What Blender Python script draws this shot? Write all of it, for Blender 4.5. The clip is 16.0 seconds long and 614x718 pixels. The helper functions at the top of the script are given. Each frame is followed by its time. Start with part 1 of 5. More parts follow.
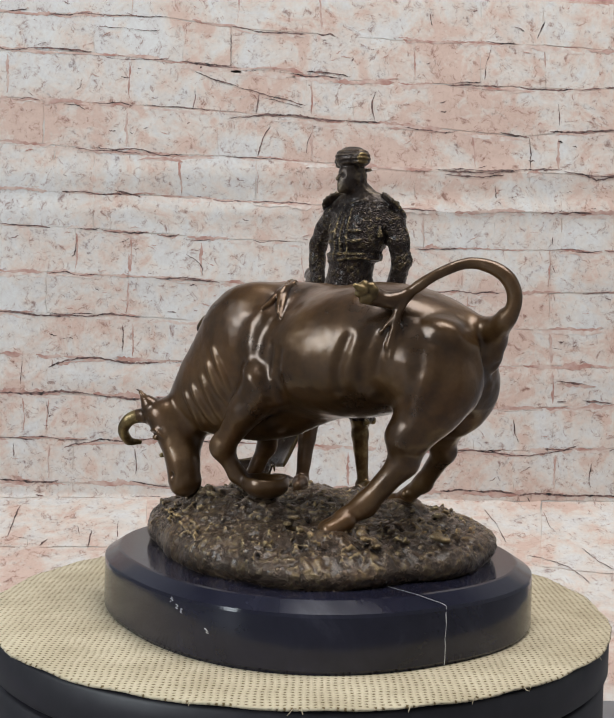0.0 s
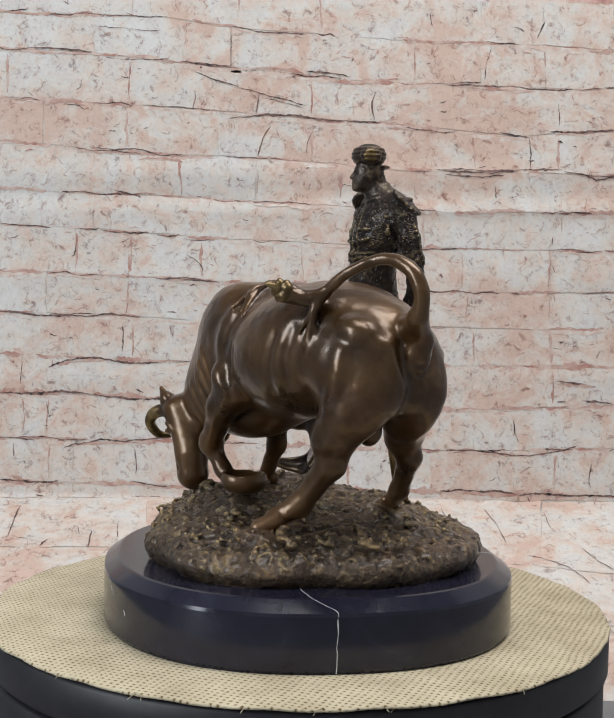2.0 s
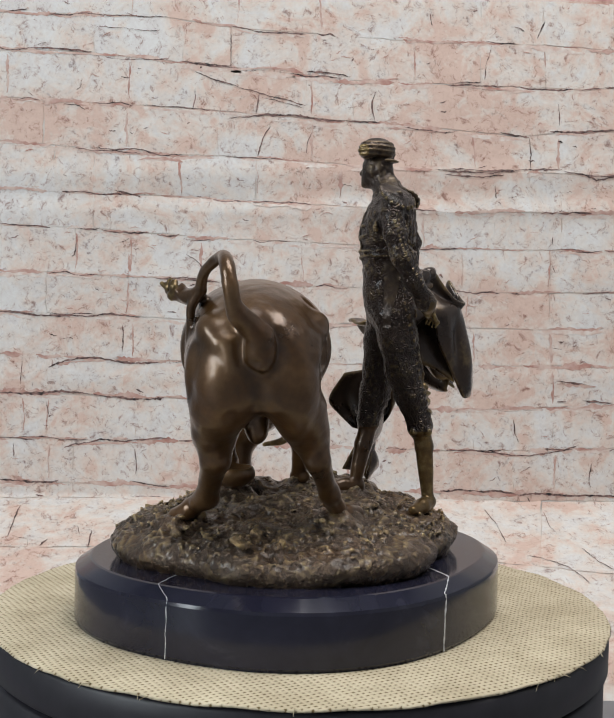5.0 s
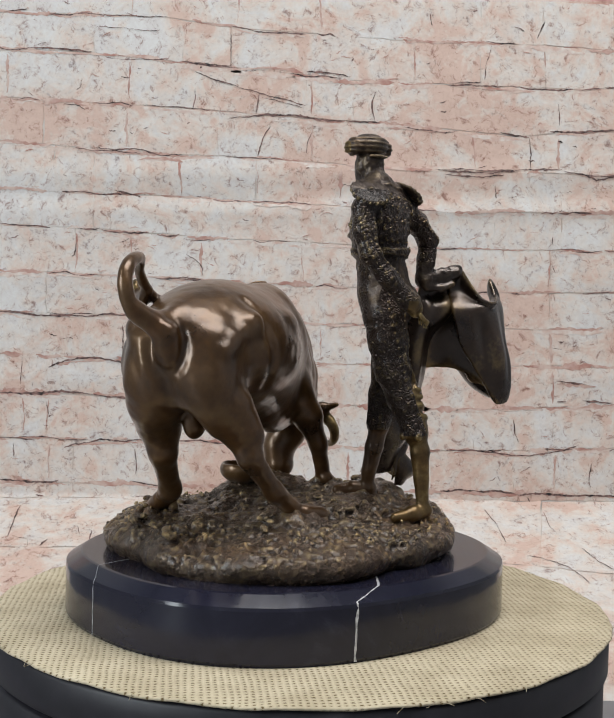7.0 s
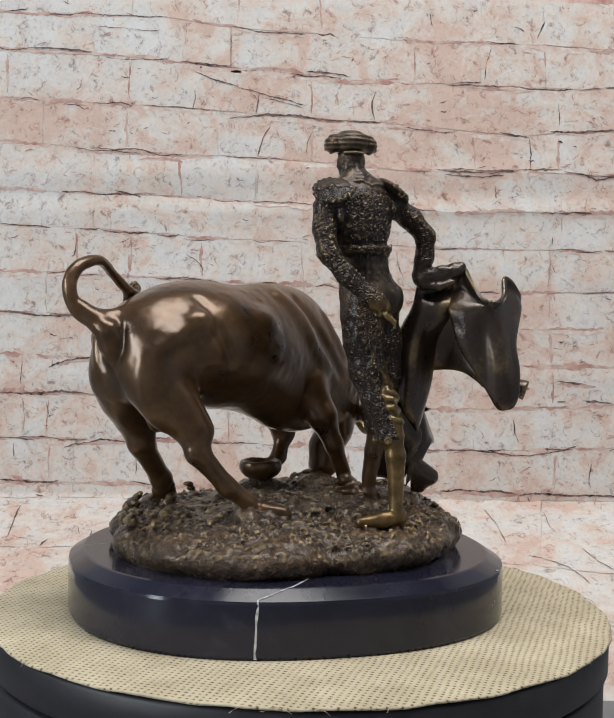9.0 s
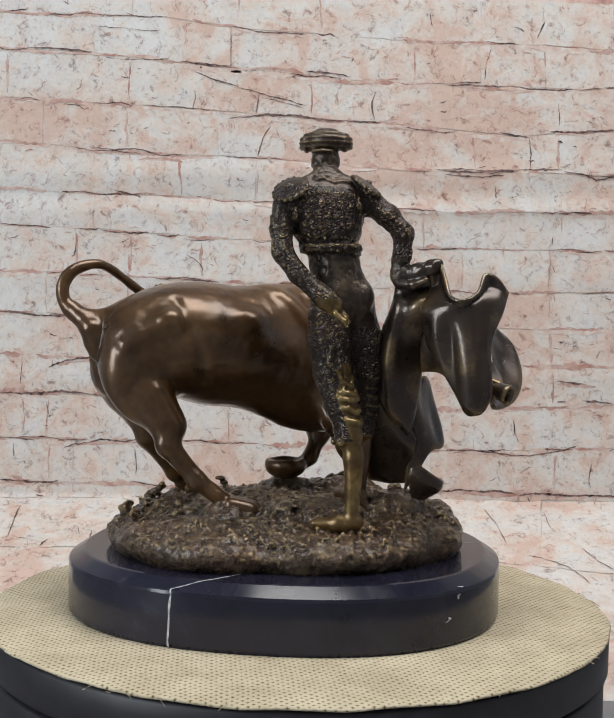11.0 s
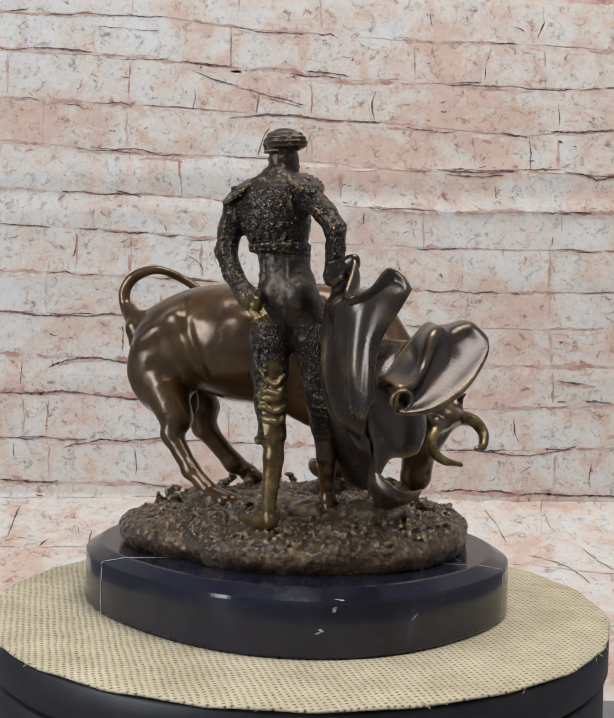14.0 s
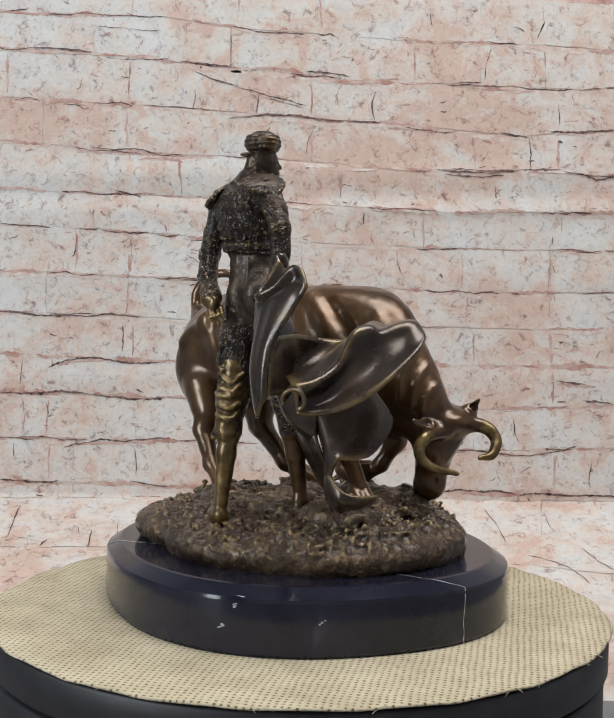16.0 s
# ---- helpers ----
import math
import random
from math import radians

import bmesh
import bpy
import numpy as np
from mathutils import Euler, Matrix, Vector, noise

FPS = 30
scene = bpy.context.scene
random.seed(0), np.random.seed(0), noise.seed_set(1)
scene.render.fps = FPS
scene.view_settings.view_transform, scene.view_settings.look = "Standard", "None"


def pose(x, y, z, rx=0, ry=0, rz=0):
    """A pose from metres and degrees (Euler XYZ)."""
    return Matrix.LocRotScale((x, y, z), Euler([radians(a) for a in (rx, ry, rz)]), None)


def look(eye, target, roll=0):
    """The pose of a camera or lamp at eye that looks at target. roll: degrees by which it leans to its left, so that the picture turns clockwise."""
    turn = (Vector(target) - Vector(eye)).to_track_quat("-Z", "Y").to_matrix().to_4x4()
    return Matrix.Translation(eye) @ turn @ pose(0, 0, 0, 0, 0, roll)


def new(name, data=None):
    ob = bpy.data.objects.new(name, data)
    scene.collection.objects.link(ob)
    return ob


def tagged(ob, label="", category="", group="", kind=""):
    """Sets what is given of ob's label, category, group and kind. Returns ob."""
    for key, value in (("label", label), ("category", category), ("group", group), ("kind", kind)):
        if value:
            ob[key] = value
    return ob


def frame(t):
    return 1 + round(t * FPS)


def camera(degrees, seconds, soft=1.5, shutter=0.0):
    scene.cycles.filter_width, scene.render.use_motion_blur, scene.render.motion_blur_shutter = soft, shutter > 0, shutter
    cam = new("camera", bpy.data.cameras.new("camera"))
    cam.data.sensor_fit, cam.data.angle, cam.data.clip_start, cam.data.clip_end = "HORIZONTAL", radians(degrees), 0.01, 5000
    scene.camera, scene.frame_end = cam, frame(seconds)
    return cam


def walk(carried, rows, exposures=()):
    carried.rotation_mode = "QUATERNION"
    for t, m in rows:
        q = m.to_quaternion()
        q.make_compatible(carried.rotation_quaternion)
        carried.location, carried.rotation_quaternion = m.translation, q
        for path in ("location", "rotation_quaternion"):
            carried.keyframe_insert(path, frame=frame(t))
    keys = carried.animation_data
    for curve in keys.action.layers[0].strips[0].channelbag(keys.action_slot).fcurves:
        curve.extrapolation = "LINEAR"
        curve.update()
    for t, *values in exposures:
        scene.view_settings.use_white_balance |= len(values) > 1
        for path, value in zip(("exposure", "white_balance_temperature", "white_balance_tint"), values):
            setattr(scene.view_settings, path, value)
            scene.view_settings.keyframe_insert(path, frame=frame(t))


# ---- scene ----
cam = camera(30.87, 16.0)
EYE = (-0.0018, -0.75, 0.1954)
VIEW = look(EYE, (-0.0018, -0.75 + math.cos(radians(2.277)), 0.1954 - math.sin(radians(2.277))), 1.13)
walk(cam, [(0.0, VIEW), (16.0, VIEW)])

# ---- light ----
world = bpy.data.worlds.new("room_air")
scene.world = world
world.use_nodes = True
wbg = world.node_tree.nodes["Background"]
wbg.inputs[0].default_value = (0.9, 0.95, 1.0, 1)
wbg.inputs[1].default_value = 0.3


def area(name, eye, target, sx, sy, watts, colour):
    la = bpy.data.lights.new(name, "AREA")
    la.shape, la.size, la.size_y, la.energy, la.color = "RECTANGLE", sx, sy, watts, colour
    ob = new(name, la)
    ob.matrix_world = look(eye, target)
    return ob


area("ceiling_panel_light", (0.50, -0.30, 1.97), (0.50, -0.30, 0), 1.7, 1.0, 42, (1.0, 0.985, 0.965))
# cool area lamp added at the left as fill; the wall there has no window
area("left_fill_light", (-1.95, -1.0, 0.85), (0, -0.1, 0.2), 1.2, 1.3, 56, (0.87, 0.95, 1.0))


# ---- materials ----
def mat(name, build):
    m = bpy.data.materials.new(name)
    m.use_nodes = True
    nt = m.node_tree
    build(nt, nt.nodes, nt.links, nt.nodes["Principled BSDF"])
    return m


def node(nt, kind, **kw):
    n = nt.nodes.new(kind)
    for k, v in kw.items():
        n.inputs[k].default_value = v
    return n


def ramp(nt, src, stops):
    r = nt.nodes.new("ShaderNodeValToRGB")
    el = r.color_ramp.elements
    while len(el) < len(stops):
        el.new(0.5)
    for e, (p, c) in zip(el, stops):
        e.position, e.color = p, (*c, 1) if len(c) == 3 else c
    nt.links.new(src, r.inputs[0])
    return r


def grain(nt, scale, detail=4.0, rough=0.55, distort=0.0):
    tc = nt.nodes.new("ShaderNodeTexCoord")
    n = node(nt, "ShaderNodeTexNoise", Scale=scale, Detail=detail, Roughness=rough, Distortion=distort)
    nt.links.new(tc.outputs["Object"], n.inputs["Vector"])
    return n


def bump(nt, src, bsdf, strength, dist):
    b = node(nt, "ShaderNodeBump", Strength=strength, Distance=dist)
    nt.links.new(src, b.inputs["Height"])
    nt.links.new(b.outputs[0], bsdf.inputs["Normal"])
    return b


def simple(name, c0, c1, scale, rough, metal=0.0, bmp=0.2, dist=0.001):
    def build(nt, N, L, B):
        g = grain(nt, scale)
        r = ramp(nt, g.outputs[0], [(0.35, c0), (0.65, c1)])
        L.new(r.outputs[0], B.inputs["Base Color"])
        B.inputs["Roughness"].default_value, B.inputs["Metallic"].default_value = rough, metal
        bump(nt, g.outputs[0], B, bmp, dist)
    return mat(name, build)


def bronze(name, dark, mid, bright, rough, lo=0.47, hi=0.56, scale=35.0, fine=450.0, relief=0.15, rings=0.0, metal=0.85, coat=0.15, blotch=0.10):
    """Patinated bronze: deep colour in the hollows, rubbed bright on the edges."""
    def build(nt, N, L, B):
        geo = N.new("ShaderNodeNewGeometry")
        g, f = grain(nt, scale, 5, 0.6), grain(nt, fine, 3, 0.6)
        add = N.new("ShaderNodeMath")
        add.operation = "MULTIPLY_ADD"
        L.new(g.outputs[0], add.inputs[0])
        add.inputs[1].default_value = blotch
        L.new(geo.outputs["Pointiness"], add.inputs[2])
        add2 = N.new("ShaderNodeMath")
        add2.operation = "MULTIPLY_ADD"
        L.new(f.outputs[0], add2.inputs[0])
        add2.inputs[1].default_value = 0.06
        L.new(add.outputs[0], add2.inputs[2])
        r = ramp(nt, add2.outputs[0], [(lo + blotch * 0.5, dark), ((lo + hi) / 2 + 0.03 + blotch * 0.5, mid), (hi + 0.08 + blotch * 0.5, bright)])
        cloud = grain(nt, 17.0, 4, 0.6, 0.8)
        hue = ramp(nt, cloud.outputs[0], [(0.36, (0.66, 0.66, 0.68)), (0.50, (1.0, 1.0, 1.0)), (0.64, (1.22, 1.03, 0.82))])
        tint = N.new("ShaderNodeMix")
        tint.data_type, tint.blend_type = "RGBA", "MULTIPLY"
        tint.inputs["Factor"].default_value = 1.0 if metal < 0.5 else 0.5
        L.new(r.outputs[0], tint.inputs["A"])
        L.new(hue.outputs[0], tint.inputs["B"])
        L.new(tint.outputs["Result"], B.inputs["Base Color"])
        B.inputs["Metallic"].default_value = metal
        B.inputs["Coat Weight"].default_value, B.inputs["Coat Roughness"].default_value = coat, 0.22
        rr = N.new("ShaderNodeMapRange")
        rr.inputs["From Min"].default_value, rr.inputs["From Max"].default_value = 0.3, 0.7
        rr.inputs["To Min"].default_value, rr.inputs["To Max"].default_value = rough - 0.05, rough + 0.10
        L.new(g.outputs[0], rr.inputs["Value"])
        L.new(rr.outputs[0], B.inputs["Roughness"])
        h = f.outputs[0]
        if rings:
            tc = N.new("ShaderNodeTexCoord")
            vo = node(nt, "ShaderNodeTexVoronoi", Scale=rings)
            L.new(tc.outputs["Object"], vo.inputs["Vector"])
            sn = N.new("ShaderNodeMath")
            sn.operation = "SINE"
            mu = N.new("ShaderNodeMath")
            mu.operation = "MULTIPLY"
            mu.inputs[1].default_value = 17.0
            L.new(vo.outputs["Distance"], mu.inputs[0])
            L.new(mu.outputs[0], sn.inputs[0])
            mx = N.new("ShaderNodeMath")
            mx.operation = "MULTIPLY_ADD"
            L.new(f.outputs[0], mx.inputs[0])
            mx.inputs[1].default_value = 1.2
            L.new(sn.outputs[0], mx.inputs[2])
            h = mx.outputs[0]
        bump(nt, h, B, min(relief, 1.0), 0.0008 * max(1.0, relief))
    return mat(name, build)


M_BULL = bronze("brown_polished_bronze", (0.018, 0.009, 0.005), (0.090, 0.043, 0.013), (0.18, 0.105, 0.045), 0.30, 0.445, 0.575, 24, 260, 0.24, 0, 0.50, 0.50, 0.30)
M_SUIT = bronze("embroidered_dark_bronze", (0.014, 0.010, 0.010), (0.044, 0.030, 0.024), (0.40, 0.30, 0.14), 0.32, 0.465, 0.560, 60, 500, 0.65, 250, 0.65, 0.2)
M_GOLD = bronze("rubbed_golden_bronze", (0.040, 0.025, 0.012), (0.140, 0.090, 0.034), (0.42, 0.32, 0.14), 0.33, 0.46, 0.57, 70, 400, 0.35, 0, 0.70, 0.2, 0.30)
M_EARTH = bronze("rough_earth_bronze", (0.030, 0.020, 0.016), (0.098, 0.064, 0.040), (0.42, 0.31, 0.15), 0.25, 0.462, 0.560, 90, 560, 2.4, 0, 0.60, 0.4, 0.16)
M_CAPE = bronze("dark_cape_bronze", (0.022, 0.015, 0.013), (0.052, 0.034, 0.024), (0.30, 0.21, 0.09), 0.28, 0.455, 0.60, 40, 420, 0.25, 0, 0.60, 0.45, 0.26)
M_SEAT = bronze("worn_cloth_bronze", (0.020, 0.014, 0.012), (0.052, 0.036, 0.027), (0.19, 0.14, 0.08), 0.38, 0.45, 0.565, 90, 420, 0.7, 0, 0.55, 0.1, 0.25)


def maths(nt, op, a, b=None):
    n = nt.nodes.new("ShaderNodeMath")
    n.operation = op
    for i, v in enumerate((a, b)):
        if v is None:
            continue
        if isinstance(v, (int, float)):
            n.inputs[i].default_value = v
        else:
            nt.links.new(v, n.inputs[i])
    return n.outputs[0]


def burlap(nt, N, L, B):
    tc = N.new("ShaderNodeTexCoord")
    wob = node(nt, "ShaderNodeTexNoise", Scale=45.0, Detail=4.0)
    L.new(tc.outputs["Object"], wob.inputs["Vector"])
    mixv = N.new("ShaderNodeVectorMath")
    mixv.operation = "MULTIPLY_ADD"
    L.new(wob.outputs["Color"], mixv.inputs[0])
    mixv.inputs[1].default_value = (0.0034, 0.0034, 0)
    L.new(tc.outputs["Object"], mixv.inputs[2])
    sp = N.new("ShaderNodeSeparateXYZ")
    L.new(mixv.outputs[0], sp.inputs[0])
    p = math.pi / 0.0038
    sx = maths(nt, "ABSOLUTE", maths(nt, "SINE", maths(nt, "MULTIPLY", sp.outputs[0], p)))
    sy = maths(nt, "ABSOLUTE", maths(nt, "SINE", maths(nt, "MULTIPLY", sp.outputs[1], p)))
    hi = maths(nt, "MAXIMUM", sx, sy)
    thread = grain(nt, 420, 4, 0.75)
    tone = grain(nt, 25, 4, 0.6)
    hue = ramp(nt, tone.outputs[0], [(0.35, (0.44, 0.375, 0.26)), (0.65, (0.56, 0.49, 0.355))])
    gap = ramp(nt, maths(nt, "ADD", hi, maths(nt, "MULTIPLY", maths(nt, "SUBTRACT", thread.outputs[0], 0.5), 1.5)),
               [(0.30, (0.30, 0.24, 0.16)), (0.62, (0.92, 0.92, 0.92)), (1.0, (1.05, 1.05, 1.05))])
    mx = N.new("ShaderNodeMix")
    mx.data_type, mx.blend_type = "RGBA", "MULTIPLY"
    mx.inputs["Factor"].default_value = 1.0
    L.new(hue.outputs[0], mx.inputs["A"])
    L.new(gap.outputs[0], mx.inputs["B"])
    L.new(mx.outputs["Result"], B.inputs["Base Color"])
    B.inputs["Roughness"].default_value = 0.9
    B.inputs["Specular IOR Level"].default_value = 0.2
    bump(nt, hi, B, 0.8, 0.0008)


def marble(nt, N, L, B):
    big, fine = grain(nt, 22, 6, 0.65, 0.6), grain(nt, 700, 2, 0.5)
    r = ramp(nt, big.outputs[0], [(0.35, (0.009, 0.009, 0.018)), (0.62, (0.016, 0.016, 0.029)), (0.80, (0.040, 0.040, 0.058))])
    L.new(r.outputs[0], B.inputs["Base Color"])
    rr = ramp(nt, big.outputs[0], [(0.3, (0.09, 0.09, 0.09)), (0.7, (0.16, 0.16, 0.16))])
    L.new(rr.outputs[0], B.inputs["Roughness"])
    B.inputs["Specular IOR Level"].default_value = 0.46
    bump(nt, fine.outputs[0], B, 0.03, 0.0004)


def brick_print(nt, N, L, B):
    """Whitewashed brick: cream to pink, with patches that run over the joints."""
    info = N.new("ShaderNodeObjectInfo")
    geo = N.new("ShaderNodeNewGeometry")

    def nz(scale, detail, rough, distort=0.0):
        n = node(nt, "ShaderNodeTexNoise", Scale=scale, Detail=detail, Roughness=rough, Distortion=distort)
        L.new(geo.outputs["Position"], n.inputs["Vector"])
        return n.outputs[0]
    a, b, c, e = nz(5.5, 5, 0.6, 0.4), nz(38, 7, 0.72, 0.6), nz(240, 3, 0.6), nz(16, 6, 0.68, 1.2)
    pink = maths(nt, "ADD", maths(nt, "SUBTRACT", maths(nt, "MULTIPLY", info.outputs["Random"], 0.07), 0.145),
                 maths(nt, "ADD", maths(nt, "MULTIPLY", a, 0.75), maths(nt, "ADD", maths(nt, "MULTIPLY", b, 0.50), maths(nt, "MULTIPLY", e, 0.75))))
    r = ramp(nt, pink, [(0.76, (0.665, 0.657, 0.640)), (0.86, (0.662, 0.618, 0.572)), (0.94, (0.655, 0.560, 0.495)), (1.0, (0.615, 0.460, 0.390))])
    sp = ramp(nt, maths(nt, "ADD", maths(nt, "MULTIPLY", b, 0.7), maths(nt, "MULTIPLY", c, 0.3)), [(0.33, (0.35, 0.26, 0.25)), (0.41, (0.88, 0.84, 0.83)), (0.58, (1.0, 1.0, 1.0))])
    mx = N.new("ShaderNodeMix")
    mx.data_type, mx.blend_type = "RGBA", "MULTIPLY"
    mx.inputs["Factor"].default_value = 0.85
    L.new(r.outputs[0], mx.inputs["A"])
    L.new(sp.outputs[0], mx.inputs["B"])
    dirt = ramp(nt, nz(75, 9, 0.80, 0.8), [(0.36, (0.42, 0.30, 0.28)), (0.41, (0.76, 0.67, 0.65)), (0.465, (1.0, 1.0, 1.0)), (0.66, (1.03, 1.04, 1.05))])
    my = N.new("ShaderNodeMix")
    my.data_type, my.blend_type = "RGBA", "MULTIPLY"
    my.inputs["Factor"].default_value = 0.9
    L.new(mx.outputs["Result"], my.inputs["A"])
    L.new(dirt.outputs[0], my.inputs["B"])
    L.new(my.outputs["Result"], B.inputs["Base Color"])
    B.inputs["Roughness"].default_value = 0.85
    B.inputs["Specular IOR Level"].default_value = 0.25
    bump(nt, maths(nt, "ADD", b, maths(nt, "MULTIPLY", c, 0.4)), B, 0.30, 0.001)


def mortar_print(nt, N, L, B):
    a, b = grain(nt, 9, 4, 0.6), grain(nt, 60, 5, 0.7)
    r = ramp(nt, maths(nt, "ADD", maths(nt, "MULTIPLY", a.outputs[0], 0.7), maths(nt, "MULTIPLY", b.outputs[0], 0.4)),
             [(0.47, (0.64, 0.60, 0.56)), (0.58, (0.60, 0.50, 0.44)), (0.66, (0.50, 0.31, 0.26)), (0.76, (0.30, 0.14, 0.12))])
    L.new(r.outputs[0], B.inputs["Base Color"])
    B.inputs["Roughness"].default_value = 0.7
    bump(nt, b.outputs[0], B, 0.3, 0.001)


M_MARBLE = mat("black_marble", marble)
M_BURLAP = mat("burlap_weave", burlap)
M_PLASTIC = simple("black_plastic", (0.011, 0.010, 0.014), (0.017, 0.015, 0.020), 100, 0.48, 0, 0.05)
M_BRICK = mat("whitewashed_brick_print", brick_print)
M_MORTAR = mat("mortar_print", mortar_print)
M_CRACK = simple("dark_crack_print", (0.018, 0.013, 0.013), (0.26, 0.15, 0.13), 160, 0.7)
M_STAIN = simple("red_joint_print", (0.40, 0.21, 0.17), (0.60, 0.47, 0.41), 50, 0.85)
M_FADE = simple("faded_red_print", (0.56, 0.40, 0.34), (0.66, 0.60, 0.55), 90, 0.85)
M_VEIN = simple("white_calcite_vein", (0.30, 0.30, 0.31), (0.62, 0.62, 0.63), 300, 0.25)
# grey of the added ceiling and walls, set for the amount of bounced light
M_ROOM = simple("added_shell_grey", (0.38, 0.39, 0.41), (0.42, 0.43, 0.45), 3, 0.8)
M_FLOOR = simple("grey_table_laminate", (0.16, 0.16, 0.17), (0.20, 0.20, 0.21), 8, 0.5)


# ---- mesh helpers ----
def mesh_object(name, verts, faces, mats, smooth=True, parent=None, fmat=None):
    me = bpy.data.meshes.new(name)
    me.from_pydata([tuple(v) for v in verts], [], [tuple(f) for f in faces])
    for m in (mats if isinstance(mats, (list, tuple)) else [mats]):
        me.materials.append(m)
    if fmat is not None:
        me.polygons.foreach_set("material_index", np.asarray(fmat, dtype=np.int32))
    if smooth:
        me.polygons.foreach_set("use_smooth", np.ones(len(me.polygons), dtype=bool))
    me.update()
    ob = new(name, me)
    if parent:
        ob.parent = parent
    return ob


def lathe(profile, n=128, shape=None):
    """Rings of (radius, z), closed round the z axis; shape(angle) scales the radius."""
    v, f = [], []
    for r, z in profile:
        for i in range(n):
            a = 2 * math.pi * i / n
            k = shape(a) if shape else 1.0
            v.append((r * k * math.cos(a), r * k * math.sin(a), z))
    for j in range(len(profile) - 1):
        for i in range(n):
            k = (i + 1) % n
            f.append((j * n + i, j * n + k, (j + 1) * n + k, (j + 1) * n + i))
    if profile[0][0] > 1e-6:
        f.append(tuple(range(n))[::-1])
    f.append(tuple(range((len(profile) - 1) * n, len(profile) * n)))
    return v, f


class Clay:
    """A solid grown from soft-joined balls and cones on a grid, then skinned."""

    def __init__(self, lo, hi, step):
        self.lo, self.h = np.array(lo, float), step
        self.n = np.ceil((np.array(hi) - self.lo) / step).astype(int) + 1
        self.d = np.full(self.n, 0.02, dtype=np.float32)

    def box(self, lo, hi):
        a = np.maximum(((np.array(lo) - self.lo) / self.h).astype(int), 0)
        b = np.minimum(((np.array(hi) - self.lo) / self.h).astype(int) + 2, self.n)
        if (b <= a).any():
            return None, None
        sl = tuple(slice(i, j) for i, j in zip(a, b))
        g = np.meshgrid(*[self.lo[i] + self.h * np.arange(a[i], b[i]) for i in range(3)], indexing="ij", sparse=True)
        return sl, g

    def blend(self, sl, d, k, cut=False):
        o = self.d[sl]
        d = d.astype(np.float32)
        if cut:
            hh = np.maximum(k - np.abs(-o - d), 0) / k
            self.d[sl] = np.maximum(o, -d) + hh * hh * k * 0.25 if k > 1e-5 else np.maximum(o, -d)
        else:
            hh = np.maximum(k - np.abs(o - d), 0) / k
            self.d[sl] = np.minimum(o, d) - hh * hh * k * 0.25

    def cone(self, a, b, ra, rb, k=0.006, cut=False):
        a, b = np.array(a, float), np.array(b, float)
        m = max(ra, rb) + 2 * k + 0.003
        sl, g = self.box(np.minimum(a, b) - m, np.maximum(a, b) + m)
        if sl is None:
            return
        ab = b - a
        t = sum((g[i] - a[i]) * ab[i] for i in range(3)) / max(ab @ ab, 1e-12)
        t = np.clip(t, 0, 1)
        d = np.sqrt(sum((g[i] - a[i] - t * ab[i]) ** 2 for i in range(3))) - (ra + (rb - ra) * t)
        self.blend(sl, d, k, cut)

    def chain(self, pts, radii, k=0.006):
        for i in range(len(pts) - 1):
            self.cone(pts[i], pts[i + 1], radii[i], radii[i + 1], k)

    def strand(self, pts, radii, k=0.004, cut=False):
        """A smooth rope through many points, joined to the rest once."""
        p, r = np.array(pts, float), np.array(radii, float)
        m = r.max() + 2 * k + 0.003
        sl, g = self.box(p.min(0) - m, p.max(0) + m)
        if sl is None:
            return
        best = None
        for i in range(len(p) - 1):
            ab = p[i + 1] - p[i]
            t = np.clip(sum((g[j] - p[i][j]) * ab[j] for j in range(3)) / max(ab @ ab, 1e-12), 0, 1)
            d = np.sqrt(sum((g[j] - p[i][j] - t * ab[j]) ** 2 for j in range(3))) - (r[i] + (r[i + 1] - r[i]) * t)
            best = d if best is None else np.minimum(best, d)
        self.blend(sl, best, k, cut)

    def tube(self, pts, radii, k=0.004, steps=6):
        p, r = spline(pts, steps), spline([(x, 0, 0) for x in radii], steps)[:, 0]
        self.strand(p, r, k)

    def ball(self, c, r, k=0.008, fwd=(1, 0, 0), up=(0, 0, 1), cut=False):
        """An ellipsoid: radii along fwd, sideways and up."""
        c, r = np.array(c, float), np.array(r, float)
        f = Vector(fwd).normalized()
        s = Vector(up).cross(f).normalized()
        u = f.cross(s)
        m = r.max() + 2 * k + 0.002
        sl, g = self.box(c - m, c + m)
        if sl is None:
            return
        q = [sum((g[i] - c[i]) * ax[i] for i in range(3)) for ax in (f, s, u)]
        k0 = np.sqrt(sum((q[i] / r[i]) ** 2 for i in range(3)))
        k1 = np.sqrt(sum((q[i] / r[i] ** 2) ** 2 for i in range(3))) + 1e-6
        self.blend(sl, k0 * (k0 - 1.0) / k1, k, cut)

    def at(self, p):
        i = np.clip(((np.array(p) - self.lo) / self.h).astype(int), 1, self.n - 3)
        t = np.clip((np.array(p) - self.lo) / self.h - i, 0, 1)
        v = 0.0
        for a in (0, 1):
            for b in (0, 1):
                for c in (0, 1):
                    v += self.d[i[0] + a, i[1] + b, i[2] + c] * abs(1 - a - t[0]) * abs(1 - b - t[1]) * abs(1 - c - t[2])
        return v

    def stick(self, p, out=0.0):
        """The nearest place on the skin, moved outwards by out."""
        p = np.array(p, float)
        e = np.eye(3) * self.h
        for _ in range(8):
            g = np.array([self.at(p + x) - self.at(p - x) for x in e])
            g /= np.linalg.norm(g) + 1e-9
            p = p - g * np.clip(self.at(p) - out, -0.006, 0.006)
        return p

